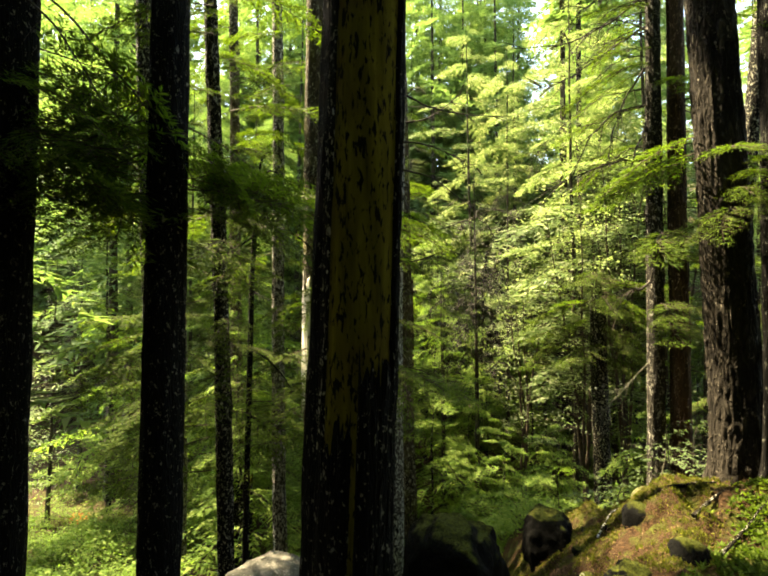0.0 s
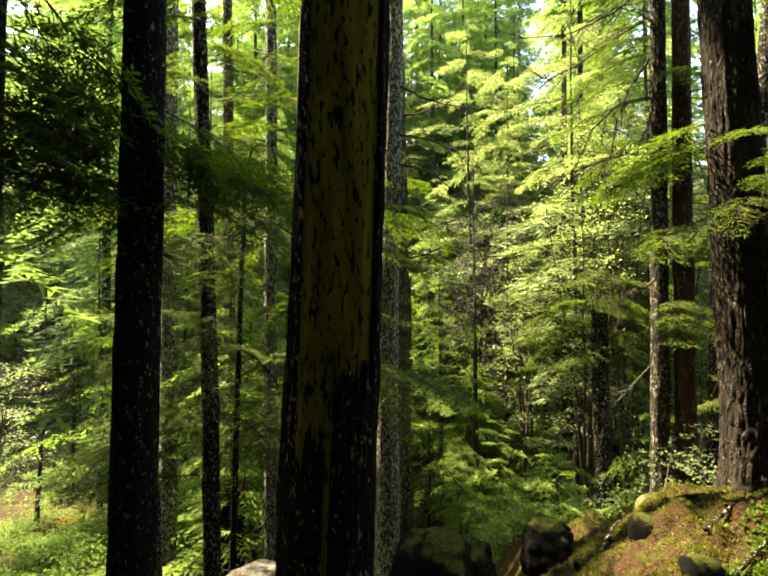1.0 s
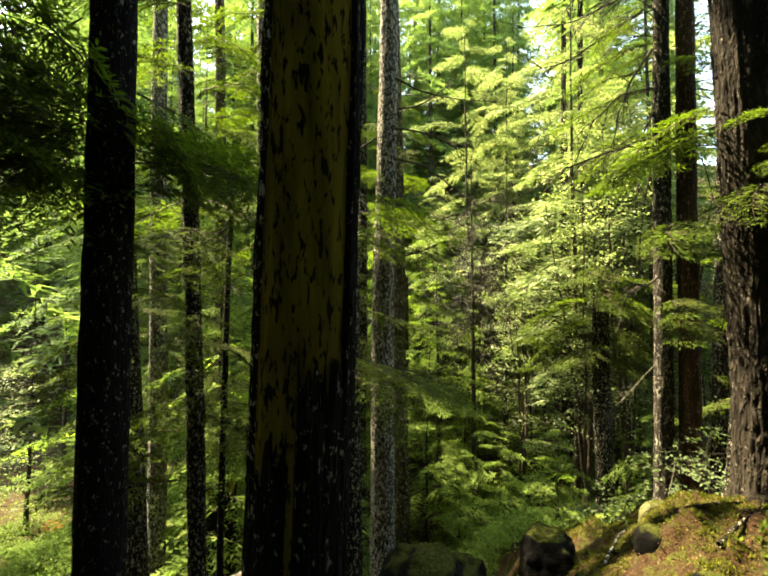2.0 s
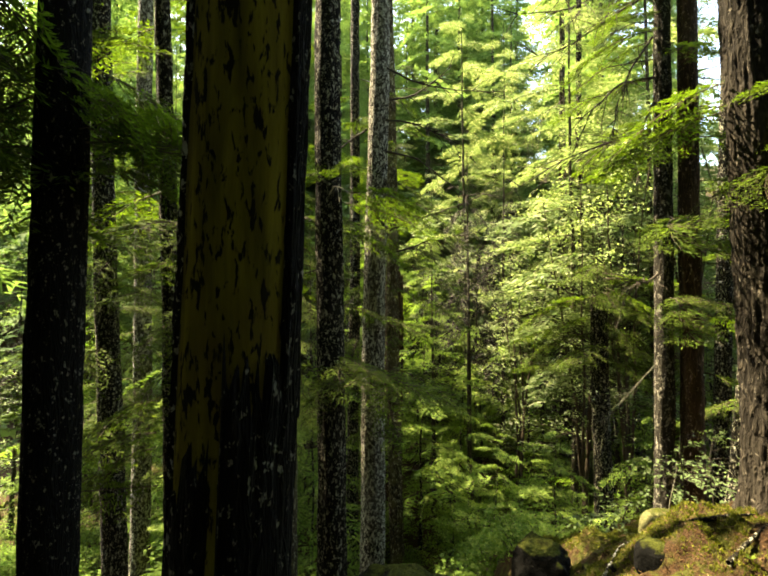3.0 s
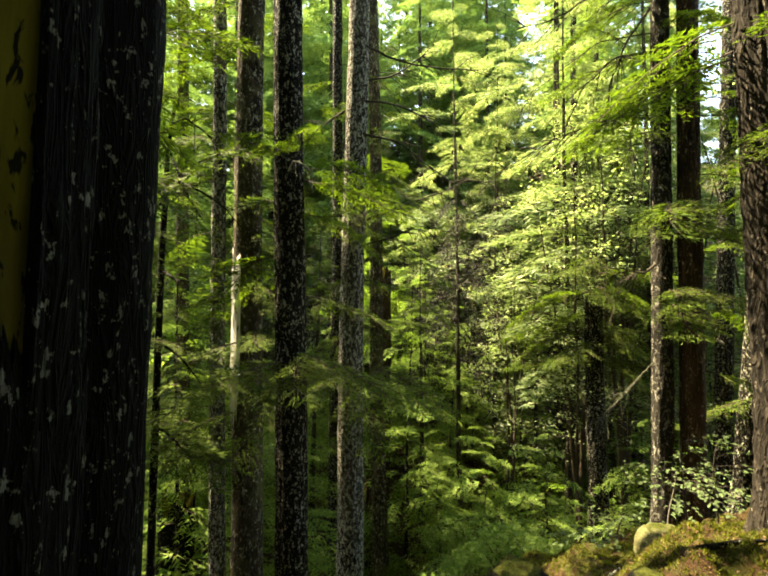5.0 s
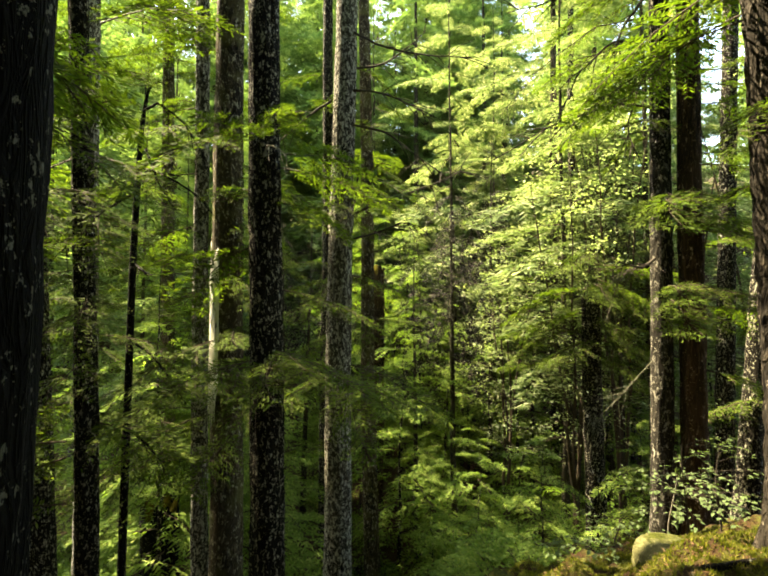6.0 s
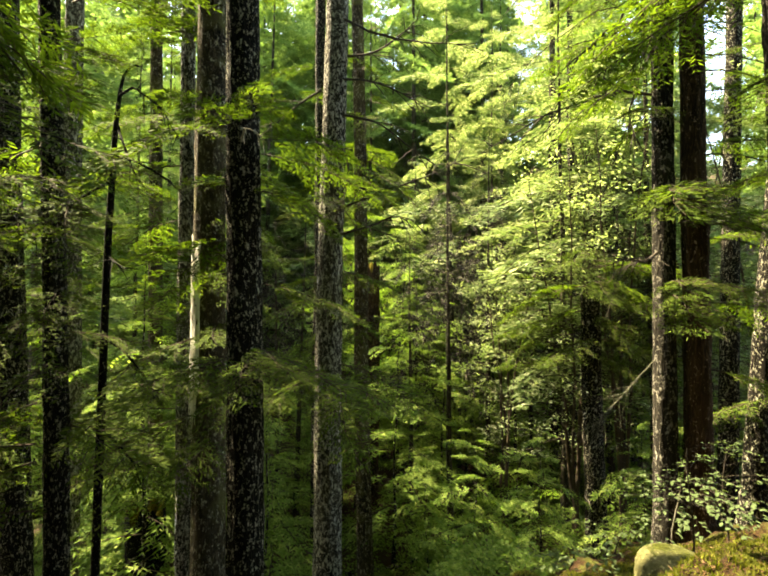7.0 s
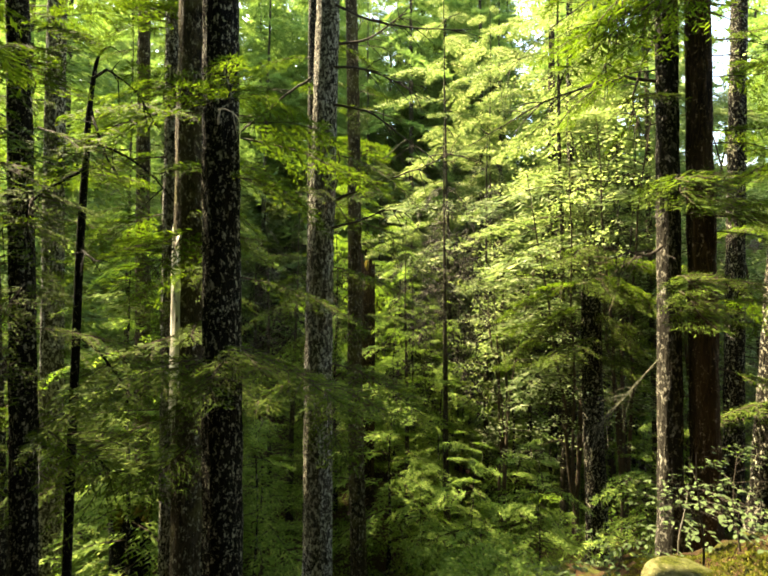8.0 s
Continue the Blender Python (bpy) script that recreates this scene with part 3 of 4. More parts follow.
# hanging boughs of the two shade-black trees near the bench
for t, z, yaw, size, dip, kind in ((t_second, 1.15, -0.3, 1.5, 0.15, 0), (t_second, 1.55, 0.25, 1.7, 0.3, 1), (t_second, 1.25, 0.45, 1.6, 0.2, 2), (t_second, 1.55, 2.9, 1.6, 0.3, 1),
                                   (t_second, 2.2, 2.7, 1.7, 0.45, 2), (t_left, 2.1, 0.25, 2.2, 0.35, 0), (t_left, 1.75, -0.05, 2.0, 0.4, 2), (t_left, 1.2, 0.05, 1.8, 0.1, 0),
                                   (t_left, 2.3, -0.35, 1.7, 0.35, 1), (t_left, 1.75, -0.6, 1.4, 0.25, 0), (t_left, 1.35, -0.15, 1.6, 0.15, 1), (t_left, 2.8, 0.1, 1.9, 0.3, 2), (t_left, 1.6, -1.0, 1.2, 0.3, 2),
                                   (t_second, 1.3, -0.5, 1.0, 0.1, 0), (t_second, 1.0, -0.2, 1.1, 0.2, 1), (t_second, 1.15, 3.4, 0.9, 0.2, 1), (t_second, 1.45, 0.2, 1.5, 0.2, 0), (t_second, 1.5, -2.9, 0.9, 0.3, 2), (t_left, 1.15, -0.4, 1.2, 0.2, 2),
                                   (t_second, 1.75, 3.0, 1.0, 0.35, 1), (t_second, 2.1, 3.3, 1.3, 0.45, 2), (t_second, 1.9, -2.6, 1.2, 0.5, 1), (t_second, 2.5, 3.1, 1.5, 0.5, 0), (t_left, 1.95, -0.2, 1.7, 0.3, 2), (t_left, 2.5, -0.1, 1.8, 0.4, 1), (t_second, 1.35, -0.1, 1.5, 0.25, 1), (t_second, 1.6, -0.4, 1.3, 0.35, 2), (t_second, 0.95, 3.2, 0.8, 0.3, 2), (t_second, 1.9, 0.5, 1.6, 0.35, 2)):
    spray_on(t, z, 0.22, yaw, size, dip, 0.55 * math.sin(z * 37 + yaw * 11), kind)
branch_on(t_left, [(0.3, -0.1, 3.2), (0.75, -0.3, 2.75), (1.1, -0.45, 2.3), (1.4, -0.5, 1.8)], 0.014, seed=2, twigs=8)
branch_on(t_left, [(0.3, 0.1, 3.4), (0.9, 0.0, 2.8), (1.5, -0.1, 2.1), (1.9, -0.15, 1.6)], 0.016, seed=3, twigs=8)
branch_on(t_left, [(0.3, -0.2, 1.75), (0.8, -0.5, 1.6), (1.4, -0.7, 1.4), (1.8, -0.8, 1.35)], 0.01, seed=4, twigs=8)
# bare branches of the grey tree
for k, pts in enumerate(([(0.2, -0.1, 5.1), (0.9, -0.4, 4.6), (1.8, -0.6, 4.35), (2.7, -0.7, 4.3)], [(0.2, -0.1, 3.9), (0.7, -0.4, 3.75), (1.3, -0.5, 3.5), (1.8, -0.6, 3.1)],
                         [(0.2, -0.1, 3.2), (0.9, -0.3, 3.0), (1.5, -0.4, 2.5), (2.1, -0.5, 2.0)], [(0.25, -0.1, 1.4), (0.9, -0.3, 1.65), (1.7, -0.4, 1.9), (2.5, -0.5, 2.25)],
                         [(0.2, -0.1, 2.6), (0.35, -0.3, 2.2), (0.3, -0.4, 1.6), (0.15, -0.5, 1.2)], [(-0.2, -0.1, 3.7), (-0.7, -0.2, 3.3), (-1.2, -0.3, 2.8), (-1.6, -0.4, 2.4)],
                         [(0.2, -0.1, 0.9), (0.7, -0.3, 1.0), (1.2, -0.4, 1.2), (1.6, -0.5, 1.1)], [(0.2, 0, 4.4), (0.8, 0.1, 4.5), (1.4, 0.0, 4.9), (1.7, 0.0, 5.2)])):
    branch_on(t_mid, pts, 0.026, seed=10 + k, twigs=12, length=0.6)
for z, yaw, size, dip, kind in ((2.0, -0.9, 1.5, 0.25, 1), (1.6, -1.8, 1.2, 0.2, 2), (-1.6, -0.6, 1.8, 0.15, 1), (-1.9, -1.3, 1.5, 0.2, 2), (-1.7, -2.2, 1.6, 0.2, 1), (0.2, -0.4, 1.6, 0.25, 1), (2.3, -0.2, 1.6, 0.3, 2)):
    spray_on(t_mid, z, 0.2, yaw, size * 1.3, dip, 0.3 * math.sin(z * 31 + yaw * 7), kind)
# twigs of the cedar
for k in range(16):
    g = g_for(700 + k)
    yaw, z, s = g.uniform(-2.6, 0.4), g.uniform(-1.5, 6.5), g.uniform(0.5, 1.5)
    branch_on(t_cedar, [(0, 0, z), (math.cos(yaw) * s * 0.5, math.sin(yaw) * s * 0.5, z + 0.05), (math.cos(yaw) * s, math.sin(yaw) * s, z - 0.25 * s)], 0.014, TWIG, seed=40 + k, twigs=7, length=0.5)
# long arching branches of the close pair
for k, pts in enumerate(([(-0.15, 0, 3.0), (-1.0, -0.3, 2.9), (-2.0, -0.5, 2.5), (-3.2, -0.7, 1.75)], [(-0.15, 0, 5.9), (-1.0, -0.2, 5.3), (-1.9, -0.4, 4.6), (-2.7, -0.5, 4.3)],
                         [(-0.15, 0, 5.0), (-0.7, -0.3, 4.3), (-1.1, -0.5, 3.4), (-1.3, -0.6, 2.7)], [(-0.15, 0, 6.6), (-0.9, 0.1, 6.0), (-1.8, 0.2, 5.6), (-3.0, 0.1, 5.5)],
                         [(-0.15, 0, 7.4), (-0.9, -0.3, 6.6), (-1.7, -0.5, 6.0), (-2.4, -0.7, 5.0)], [(-0.15, 0, -1.3), (-0.7, -0.4, -1.6), (-1.2, -0.6, -2.0), (-1.5, -0.7, -2.25)],
                         [(-0.15, 0, 4.2), (-1.0, -0.4, 3.9), (-1.6, -0.5, 3.3), (-1.9, -0.5, 2.6)], [(-0.1, 0, 8.2), (-1.2, -0.2, 7.6), (-2.3, -0.4, 7.0), (-3.4, -0.6, 6.2)],
                         [(-0.15, 0, 3.7), (-0.5, -0.3, 3.2), (-0.75, -0.4, 2.5), (-0.7, -0.5, 2.1)], [(-0.15, -0.1, 0.4), (-0.6, -0.5, 0.2), (-1.0, -0.8, 0.25), (-1.4, -0.9, 0.1)])):
    branch_on(t_pair, pts, 0.026 if k != 5 else 0.01, seed=80 + k, twigs=14 if k != 5 else 38, length=0.7 if k != 5 else 0.5, mat=TWIG_DRY if k == 5 else TWIG_DEAD)
for k in range(22):
    g = g_for(820 + k)
    spray_on(t_pair, g.uniform(2.2, 8.0) if k % 3 else g.uniform(-1.8, 1.5), 0.2, g.uniform(-3.6, -1.2) if k % 3 else g.uniform(-2.0, -0.9), g.uniform(0.9, 2.2), g.uniform(0.05, 0.4), g.uniform(-0.3, 0.3), k)
for k in range(14):
    g = g_for(840 + k)
    z, far, yaw = g.uniform(2.5, 8.5), g.uniform(1.2, 3.2), g.uniform(2.8, 3.7)
    branch_on(t_pair, [(-0.1, 0, z), (math.cos(yaw) * far * 0.4, math.sin(yaw) * far * 0.4 - 0.2, z - 0.15), (math.cos(yaw) * far * 0.75, math.sin(yaw) * far * 0.75 - 0.3, z - 0.3 * far), (math.cos(yaw) * far, math.sin(yaw) * far - 0.4, z - 0.6 * far)], 0.013, seed=240 + k, twigs=12, length=0.6, hang=0.5)
for k in range(8):
    g = g_for(860 + k)
    z, yaw = g.uniform(-1.0, 5.0), g.uniform(-1.4, 0.3)
    branch_on(t_red, [(0, 0, z), (math.cos(yaw) * 0.6, math.sin(yaw) * 0.6, z - 0.1), (math.cos(yaw) * 1.2, math.sin(yaw) * 1.2, z - 0.4)], 0.014, seed=120 + k, twigs=6)
for t, count, lo, hi, arc, seed in ((t_third, 10, -2, 6, (-3.4, 0.3), 1), (t_red, 7, -2.2, 6.5, (-1.6, 0.4), 2), (t_grey, 16, -3, 3.5, (-3.4, 0.2), 3), (t_white, 16, -3, 2.6, (-3.0, -0.2), 4), (t_grey, 8, 3.6, 6.6, (-3.4, 0.2), 15), (t_lean, 9, 3.5, 6.5, (-3.4, 0.6), 16), (t_brown, 8, 6.0, 9.5, (-3.4, 0.6), 17),
                                    (t_lean, 20, -3, 3.5, (-3.6, 0.6), 5), (t_slant, 12, -3, 2.0, (-3.0, 0.6), 6), (t_pale, 22, -3.5, 6.5, (-3.4, 0.6), 7), (t_brown, 26, -3.5, 7.5, (-3.4, 0.6), 8), (t_back, 18, -3, 7, (-3.4, 0.6), 9),
                                    (t_v, 26, -1.9, 0.9, (-3.4, 0.3), 10), (t_va, 14, -4, 7, (-3.4, 0.3), 11), (t_vb, 14, -4, 8, (-3.4, 0.3), 12), (t_low, 7, -2, 4, (-3.4, 0.2), 13), (t_cedar, 10, -4, 6, (-3.0, 0.2), 14)):
    for k in range(count):
        g = g_for(900 + seed * 40 + k)
        spray_on(t, lo + (hi - lo) * (k + g.uniform(0, 1)) / count, 0.12, g.uniform(*arc), g.uniform(1.1, 2.3), g.uniform(0.0, 0.4), g.uniform(-0.3, 0.3), k)

# the thin dead snag, its tip bent over
sx, sy = -2.46, 9.15
snag = thing("dead_snag", "thin dead leaning snag with a bent tip and bare branches", "dead tree", (sx, sy, 0))
sb = gz(sx, sy) - EYE - 0.1
pts = [(-0.12, 0, sb), (-0.06, 0, -2.5), (0, 0, 0.2), (0.05, 0, 1.5), (0.1, 0, 2.3), (0.17, 0, 2.68), (0.3, 0, 2.8), (0.45, 0, 2.72)]
t8 = np.linspace(0, 1, len(pts))
u = np.linspace(0, 1, 40)
line = np.stack([np.interp(u, t8, [p[k] for p in pts]) for k in range(3)], 1) + g_for(3).normal(0, 0.006, (40, 3))
for _ in range(3):
    line[1:-1] = (line[:-2] + 2 * line[1:-1] + line[2:]) / 4
line[:, 2] += EYE
soup = Soup()
soup.add(*tube(line, np.interp(u, [0, 0.35, 0.7, 1], [0.06, 0.045, 0.02, 0.004]), 10))
part("trunk", soup.mesh("trunk", [BARK_SHADED], True), snag)
for k, p in enumerate(([(0.05, 0, 1.55), (0.5, -0.2, 1.4), (1.0, -0.35, 1.1), (1.35, -0.4, 0.7)], [(-0.02, 0, -0.9), (0.35, -0.2, -1.05), (0.7, -0.3, -1.4), (0.8, -0.3, -1.65)],
                       [(0.08, 0, 2.0), (0.3, -0.2, 1.6), (0.5, -0.3, 1.2), (0.7, -0.3, 0.9)], [(0.02, 0, 1.2), (-0.3, -0.2, 0.9), (-0.7, -0.3, 0.5), (-0.8, -0.3, 0.3)],
                       [(-0.04, 0, -2.1), (0.3, -0.2, -2.25), (0.6, -0.3, -2.5), (0.9, -0.4, -2.45)], [(0.1, 0, 2.35), (0.4, -0.2, 2.4), (0.8, -0.3, 2.1), (1.1, -0.3, 1.6)], [(0.0, 0, 0.2), (0.2, -0.2, 0.1), (0.4, -0.3, 0.0)])):
    fine_twigs = []
    limb = branch_on(snag, p, 0.022, BARK_SHADED, seed=160 + k, twigs=7, length=0.3, loose=fine_twigs)
    for me in fine_twigs:
        part("twig", me, limb)

# a thick broken snag in the valley and a rotten stump under the boughs
def broken_stem(x, y, dia, top, mat, label, seed, name, twigs):
    base = gz(x, y) - 0.15
    t = thing(name, label, "dead tree", (x, y, 0))
    me = trunk_mesh("trunk", dia, base, EYE + top, mat, 0.01, 0.01, 40, 60, 0.04, seed, 0.3, 0.35)
    g = g_for(seed)
    tip = np.array([noise.noise(Vector((math.cos(a) * 2.5, math.sin(a) * 2.5, seed))) + 0.5 * noise.noise(Vector((math.cos(a) * 9, math.sin(a) * 9, seed))) for a in np.arange(40) * 2 * math.pi / 40])
    co = np.zeros(len(me.vertices) * 3, np.float32)
    me.vertices.foreach_get("co", co)
    co = co.reshape(60, 40, 3)
    w = np.clip((np.arange(60) - 40) / 19, 0, 1)[:, None] ** 2
    co[:, :, 2] += w * (dia * 0.7 * tip)[None]
    me.vertices.foreach_set("co", co.ravel())
    me.update()
    part("trunk", me, t)
    soup = Soup()
    ring = co[-1] * [0.98, 0.98, 1] - [0, 0, 0.03]
    soup.add(np.concatenate([ring, [[0, 0, ring[:, 2].min() - 0.1]]]), [(k, (k + 1) % 40, 40, -1) for k in range(40)])
    part("broken_top", soup.mesh("broken_top", [WOOD_BARE]), t, "splintered broken top")
    for k in range(twigs):
        yaw, z, s = g.uniform(-2.8, -0.2), top - g.uniform(0.3, 5.5), g.uniform(0.6, 1.3)
        c, q, r = math.cos(yaw), math.sin(yaw), dia * 0.42
        branch_on(t, [(c * r, q * r, z), (c * (r + s * 0.4), q * (r + s * 0.4), z + 0.1), (c * (r + s * 0.7), q * (r + s * 0.7), z - 0.3 * s), (c * (r + s * 0.6), q * (r + s * 0.6), z - 0.8 * s)], 0.016, TWIG_DRY, seed=300 + seed + k, twigs=4, length=0.4)
    return t


broken_stem(0.82, 19.5, 0.72, 0.95, BARK_RED, "thick broken red-brown snag with curled dead twigs", 61, "broken_snag", 12)
broken_stem(-4.1, 14.0, 0.8, -5.1, BARK_SHADED, "dark rotten stump under hanging boughs", 67, "stump", 4)

# ---- understory and background forest ----
YOUNG = dict(limbs=12, per=8, droop=0.3, blade=0.085, wide=0.3, spread=0.44, rough=0.16, fine=False)
FARB = dict(limbs=12, per=6, droop=0.55, blade=0.125, wide=0.27, spread=0.5, rough=0.18, fine=False)
FARTHER = dict(limbs=7, per=3, droop=0.35, blade=0.26, wide=0.36, spread=0.5, fine=False)
LEVEL = dict(limbs=15, per=9, droop=0.3, blade=0.09, wide=0.27, spread=0.46, rough=0.16, fine=False)
COVER = dict(limbs=8, per=3, droop=0.35, blade=0.22, wide=0.6, spread=0.5, fine=False)


def slim_trunk(name, height, dia, mat, seed):
    g = g_for(seed)
    n = 14
    u = np.linspace(0, 1, n)
    p = np.stack([np.cumsum(g.normal(0, 0.02, n)), np.cumsum(g.normal(0, 0.02, n)), height * u], 1)
    p[0, :2] = 0
    soup = Soup()
    soup.add(*tube(p, dia / 2 * (1 - 0.93 * u) * (1 + 0.4 * np.exp(-u * 30)), 12))
    return soup.mesh(name, [mat], True)


def young_tree(height, seed, boughs):
    t = thing("young_hemlock", "young hemlock with feathery drooping green boughs", "tree", (0, 0, -80), "young understory hemlocks")
    part("trunk", slim_trunk("trunk", height, 0.014 * height, BARK_DARK, seed), t)
    part("crown", crown_mesh("crown", g_for(seed + 1), LEAF_YOUNG_LIT, height * 0.12, height * 0.98, boughs, 1.0 + 0.1 * height, YOUNG, 0.55), t)
    return t


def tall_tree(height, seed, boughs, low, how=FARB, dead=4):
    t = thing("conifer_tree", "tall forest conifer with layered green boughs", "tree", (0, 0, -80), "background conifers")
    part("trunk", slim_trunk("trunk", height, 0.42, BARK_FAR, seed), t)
    part("crown", crown_mesh("crown", g_for(seed + 1), LEAF_HAZY, low, height * 0.98, boughs, 3.4, how, 0.6, dead, False), t)
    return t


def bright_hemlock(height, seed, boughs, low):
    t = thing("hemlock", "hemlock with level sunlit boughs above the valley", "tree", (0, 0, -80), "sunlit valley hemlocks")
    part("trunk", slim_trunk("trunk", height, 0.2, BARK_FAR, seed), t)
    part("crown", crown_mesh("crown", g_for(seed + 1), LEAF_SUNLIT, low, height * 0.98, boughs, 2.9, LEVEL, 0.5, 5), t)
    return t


def put(kinds, spots, g, lo, hi):
    """Copies of the kinds at the spots, the first ones being the originals moved into place."""
    for n, (x, y) in enumerate(spots):
        s = g.uniform(lo, hi)
        m = Matrix.LocRotScale((x, y, gz(x, y) - 0.1), Euler((g.normal(0, 0.015), g.normal(0, 0.015), g.uniform(0, 6.28))), (s, s, s))
        if n < len(kinds):
            kinds[n].matrix_basis = m
        else:
            copy_thing(kinds[n % len(kinds)], m)


young = [young_tree(5.0, 200, 26), young_tree(6.5, 210, 32), young_tree(8.5, 220, 38), young_tree(4.0, 230, 22)]
YOUNG_AT = [(4.6, 22.0), (3.3, 19.4), (1.9, 22.5), (6.3, 21.5), (-1.4, 14.0), (-3.8, 13.2), (-5.0, 16.8), (-8.2, 17.5), (3.3, 25.0), (5.9, 19.6), (9.9, 19.5), (10.6, 16.4),
            (-2.2, 18.0), (-4.6, 19.5), (-0.2, 20.0), (8.2, 23.5), (10.8, 22.5), (12.5, 19.0), (-10.5, 19.0), (-7.0, 21.5), (1.4, 26.0), (-1.2, 24.0), (13.4, 15.2), (4.4, 28.0), (1.6, 16.6), (8.6, 18.6),
            (0.3, 24.5), (5.8, 25.0), (-3.4, 16.2), (-5.4, 17.4), (2.6, 21.0), (7.0, 26.5)]
put(young, YOUNG_AT, g_for(31), 0.85, 1.25)
for n, (x, y, k) in enumerate([(4.7, 13.4, 0.72), (3.4, 14.4, 0.8), (6.9, 13.2, 0.7), (2.4, 15.0, 0.7)]):
    copy_thing(young[3], Matrix.LocRotScale((x, y, gz(x, y) - 0.1), Euler((0, 0, n * 1.9)), (k, k, k)))

tall = [tall_tree(26, 300, 80, 5.0), tall_tree(31, 310, 88, 6.0), tall_tree(23, 320, 76, 3.0), tall_tree(28, 330, 80, 7.0)]
slender = [tall_tree(11, 390, 18, 5.0, FARB, 3), tall_tree(9, 395, 16, 4.0, FARB, 3)]
for t in slender:
    t.scale = (1, 1, 1)
    t.children[0].scale = (0.42, 0.42, 1)
    t.children[0].data.materials[0] = BARK_DARK
    t.children[1].scale = (0.45, 0.45, 1)
    tagged(t, "slender dark conifer stem in the valley", "tree", "slender valley conifers")
put(slender, [(2.1, 27.0), (2.2, 18.2), (3.6, 27.0), (4.3, 22.0), (3.3, 17.2), (5.7, 27.0), (5.0, 20.0), (6.6, 20.4), (8.0, 22.0), (7.3, 18.4), (8.3, 17.0), (10.2, 20.0),
              (-12.2, 18.0), (-13.5, 22.0), (-2.0, 18.2), (-1.5, 18.6), (-0.9, 22.0), (-3.2, 21.0), (-6.0, 19.0)], g_for(33), 0.85, 1.2)
SPOTS_IN_SUN = [((-8.5, 14.5, 0.8), 1.6), ((-1.6, 10.0, 7.0), 0.8), ((5.6, 10.4, 7.6), 1.0), ((3.3, 6.2, 5.2), 0.8), ((5.5, 17.4, 8.6), 1.5), ((3.7, 25.0, 7.8), 1.5),
                ((8.0, 22.0, 12.0), 3.0), ((10.0, 26.0, 15.0), 3.0), ((8.5, 17.0, 11.0), 2.0), ((-4.0, 14.0, 7.0), 1.5), ((1.5, 18.0, 8.0), 1.5)]


def shades(x, y, low, high, wide):
    """Whether a crown there would stand in the way of one of the sunlit spots."""
    for p, r in SPOTS_IN_SUN:
        for k in range(40):
            q = Vector(p) + SUN_WAY * (2.0 + k)
            if low < q.z < high and math.hypot(q.x - x, q.y - y) < wide + r:
                return True
    return False


def scatter(g, want, x0, x1, y0, y1, gap, allowed):
    """Spots for trees, at least gap apart."""
    found = []
    for _ in range(want * 60):
        x, y = g.uniform(x0, x1), g.uniform(y0, y1)
        if len(found) >= want:
            break
        if allowed(x, y) and all(math.hypot(x - a, y - b) > gap for a, b in found):
            found.append((x, y))
    return found


def in_view(x, y):
    return y > 0 and abs(x - 0.7) < 0.88 * y + 1.5


g = g_for(77)
# the lit forest beyond the valley
put(tall, [(x, y + 9 if -1 < x < 9 and y < 28 else y) for x, y in scatter(g, 26, -30, 34, 22, 36, 3.0, lambda x, y: in_view(x, y) and not 0.27 < x / y < 0.40 and not 0.45 < x / y < 0.8 and (x > 0.3 * y - 2 or y > 31))], g, 0.85, 1.2)
# distant trees, then unseen ones added as dense shade round and behind the camera
distant = [tall_tree(30, 370, 62, 4.0, FARTHER), tall_tree(26, 380, 58, 3.0, FARTHER)]
put(distant, scatter(g, 40, -48, 48, 36.5, 62, 3.6, lambda x, y: in_view(x, y) and not 0.28 < x / y < 0.35 and (x < 0.45 * y or g.uniform() < 0.3)) + scatter(g, 22, -42, 2, 39, 56, 3.0, lambda x, y: in_view(x, y) and x < 0.1 * y), g, 0.9, 1.3)
cover = [tall_tree(27, 350, 44, 4.0, COVER), tall_tree(24, 360, 42, 3.0, COVER)]
# conifers added at the left, mostly out of view, to shade the near ground
for n, (x, y) in enumerate([(-8.6, 6.2), (-9.2, 3.0), (-7.8, 0.0), (-10.4, 9.2), (-6.4, -3.4)]):
    copy_thing(tall[n % 4], Matrix.LocRotScale((x, y, gz(x, y) - 0.1), Euler((0, 0, n * 1.1)), (1, 1, 1)))
for n, (x, y) in enumerate([(-7.5, 38.5), (-12.0, 40.0), (-16.5, 38.0), (-21.0, 40.5), (-25.5, 42.0), (-30.0, 44.0), (-4.0, 41.0), (-18.8, 44.0)]):
    copy_thing(distant[n % 2], Matrix.LocRotScale((x, y, gz(x, y) - 0.1), Euler((0, 0, n * 1.7)), (1.1, 1.1, 1.15)))
lit = [(-7.6, 24.0, 0.7), (-11.3, 20.6, 0.95), (-9.6, 27.5, 1.0), (-13.5, 26.0, 1.1), (-6.2, 28.0, 0.95), (3.0, 31.0, 1.0), (0.6, 31.5, 1.05), (5.4, 32.5, 1.05), (1.9, 35.0, 1.2), (4.4, 37.0, 1.25), (-1.4, 30.0, 0.9), (7.4, 36.0, 1.1), (0.9, 38.0, 1.3), (2.7, 40.5, 1.35), (-0.7, 35.5, 1.25)]
for n, (x, y, k) in enumerate(lit):
    copy_thing(tall[(n + 2) % 4], Matrix.LocRotScale((x, y, gz(x, y) - 0.1), Euler((0, 0, n * 2.3)), (k, k, k)))
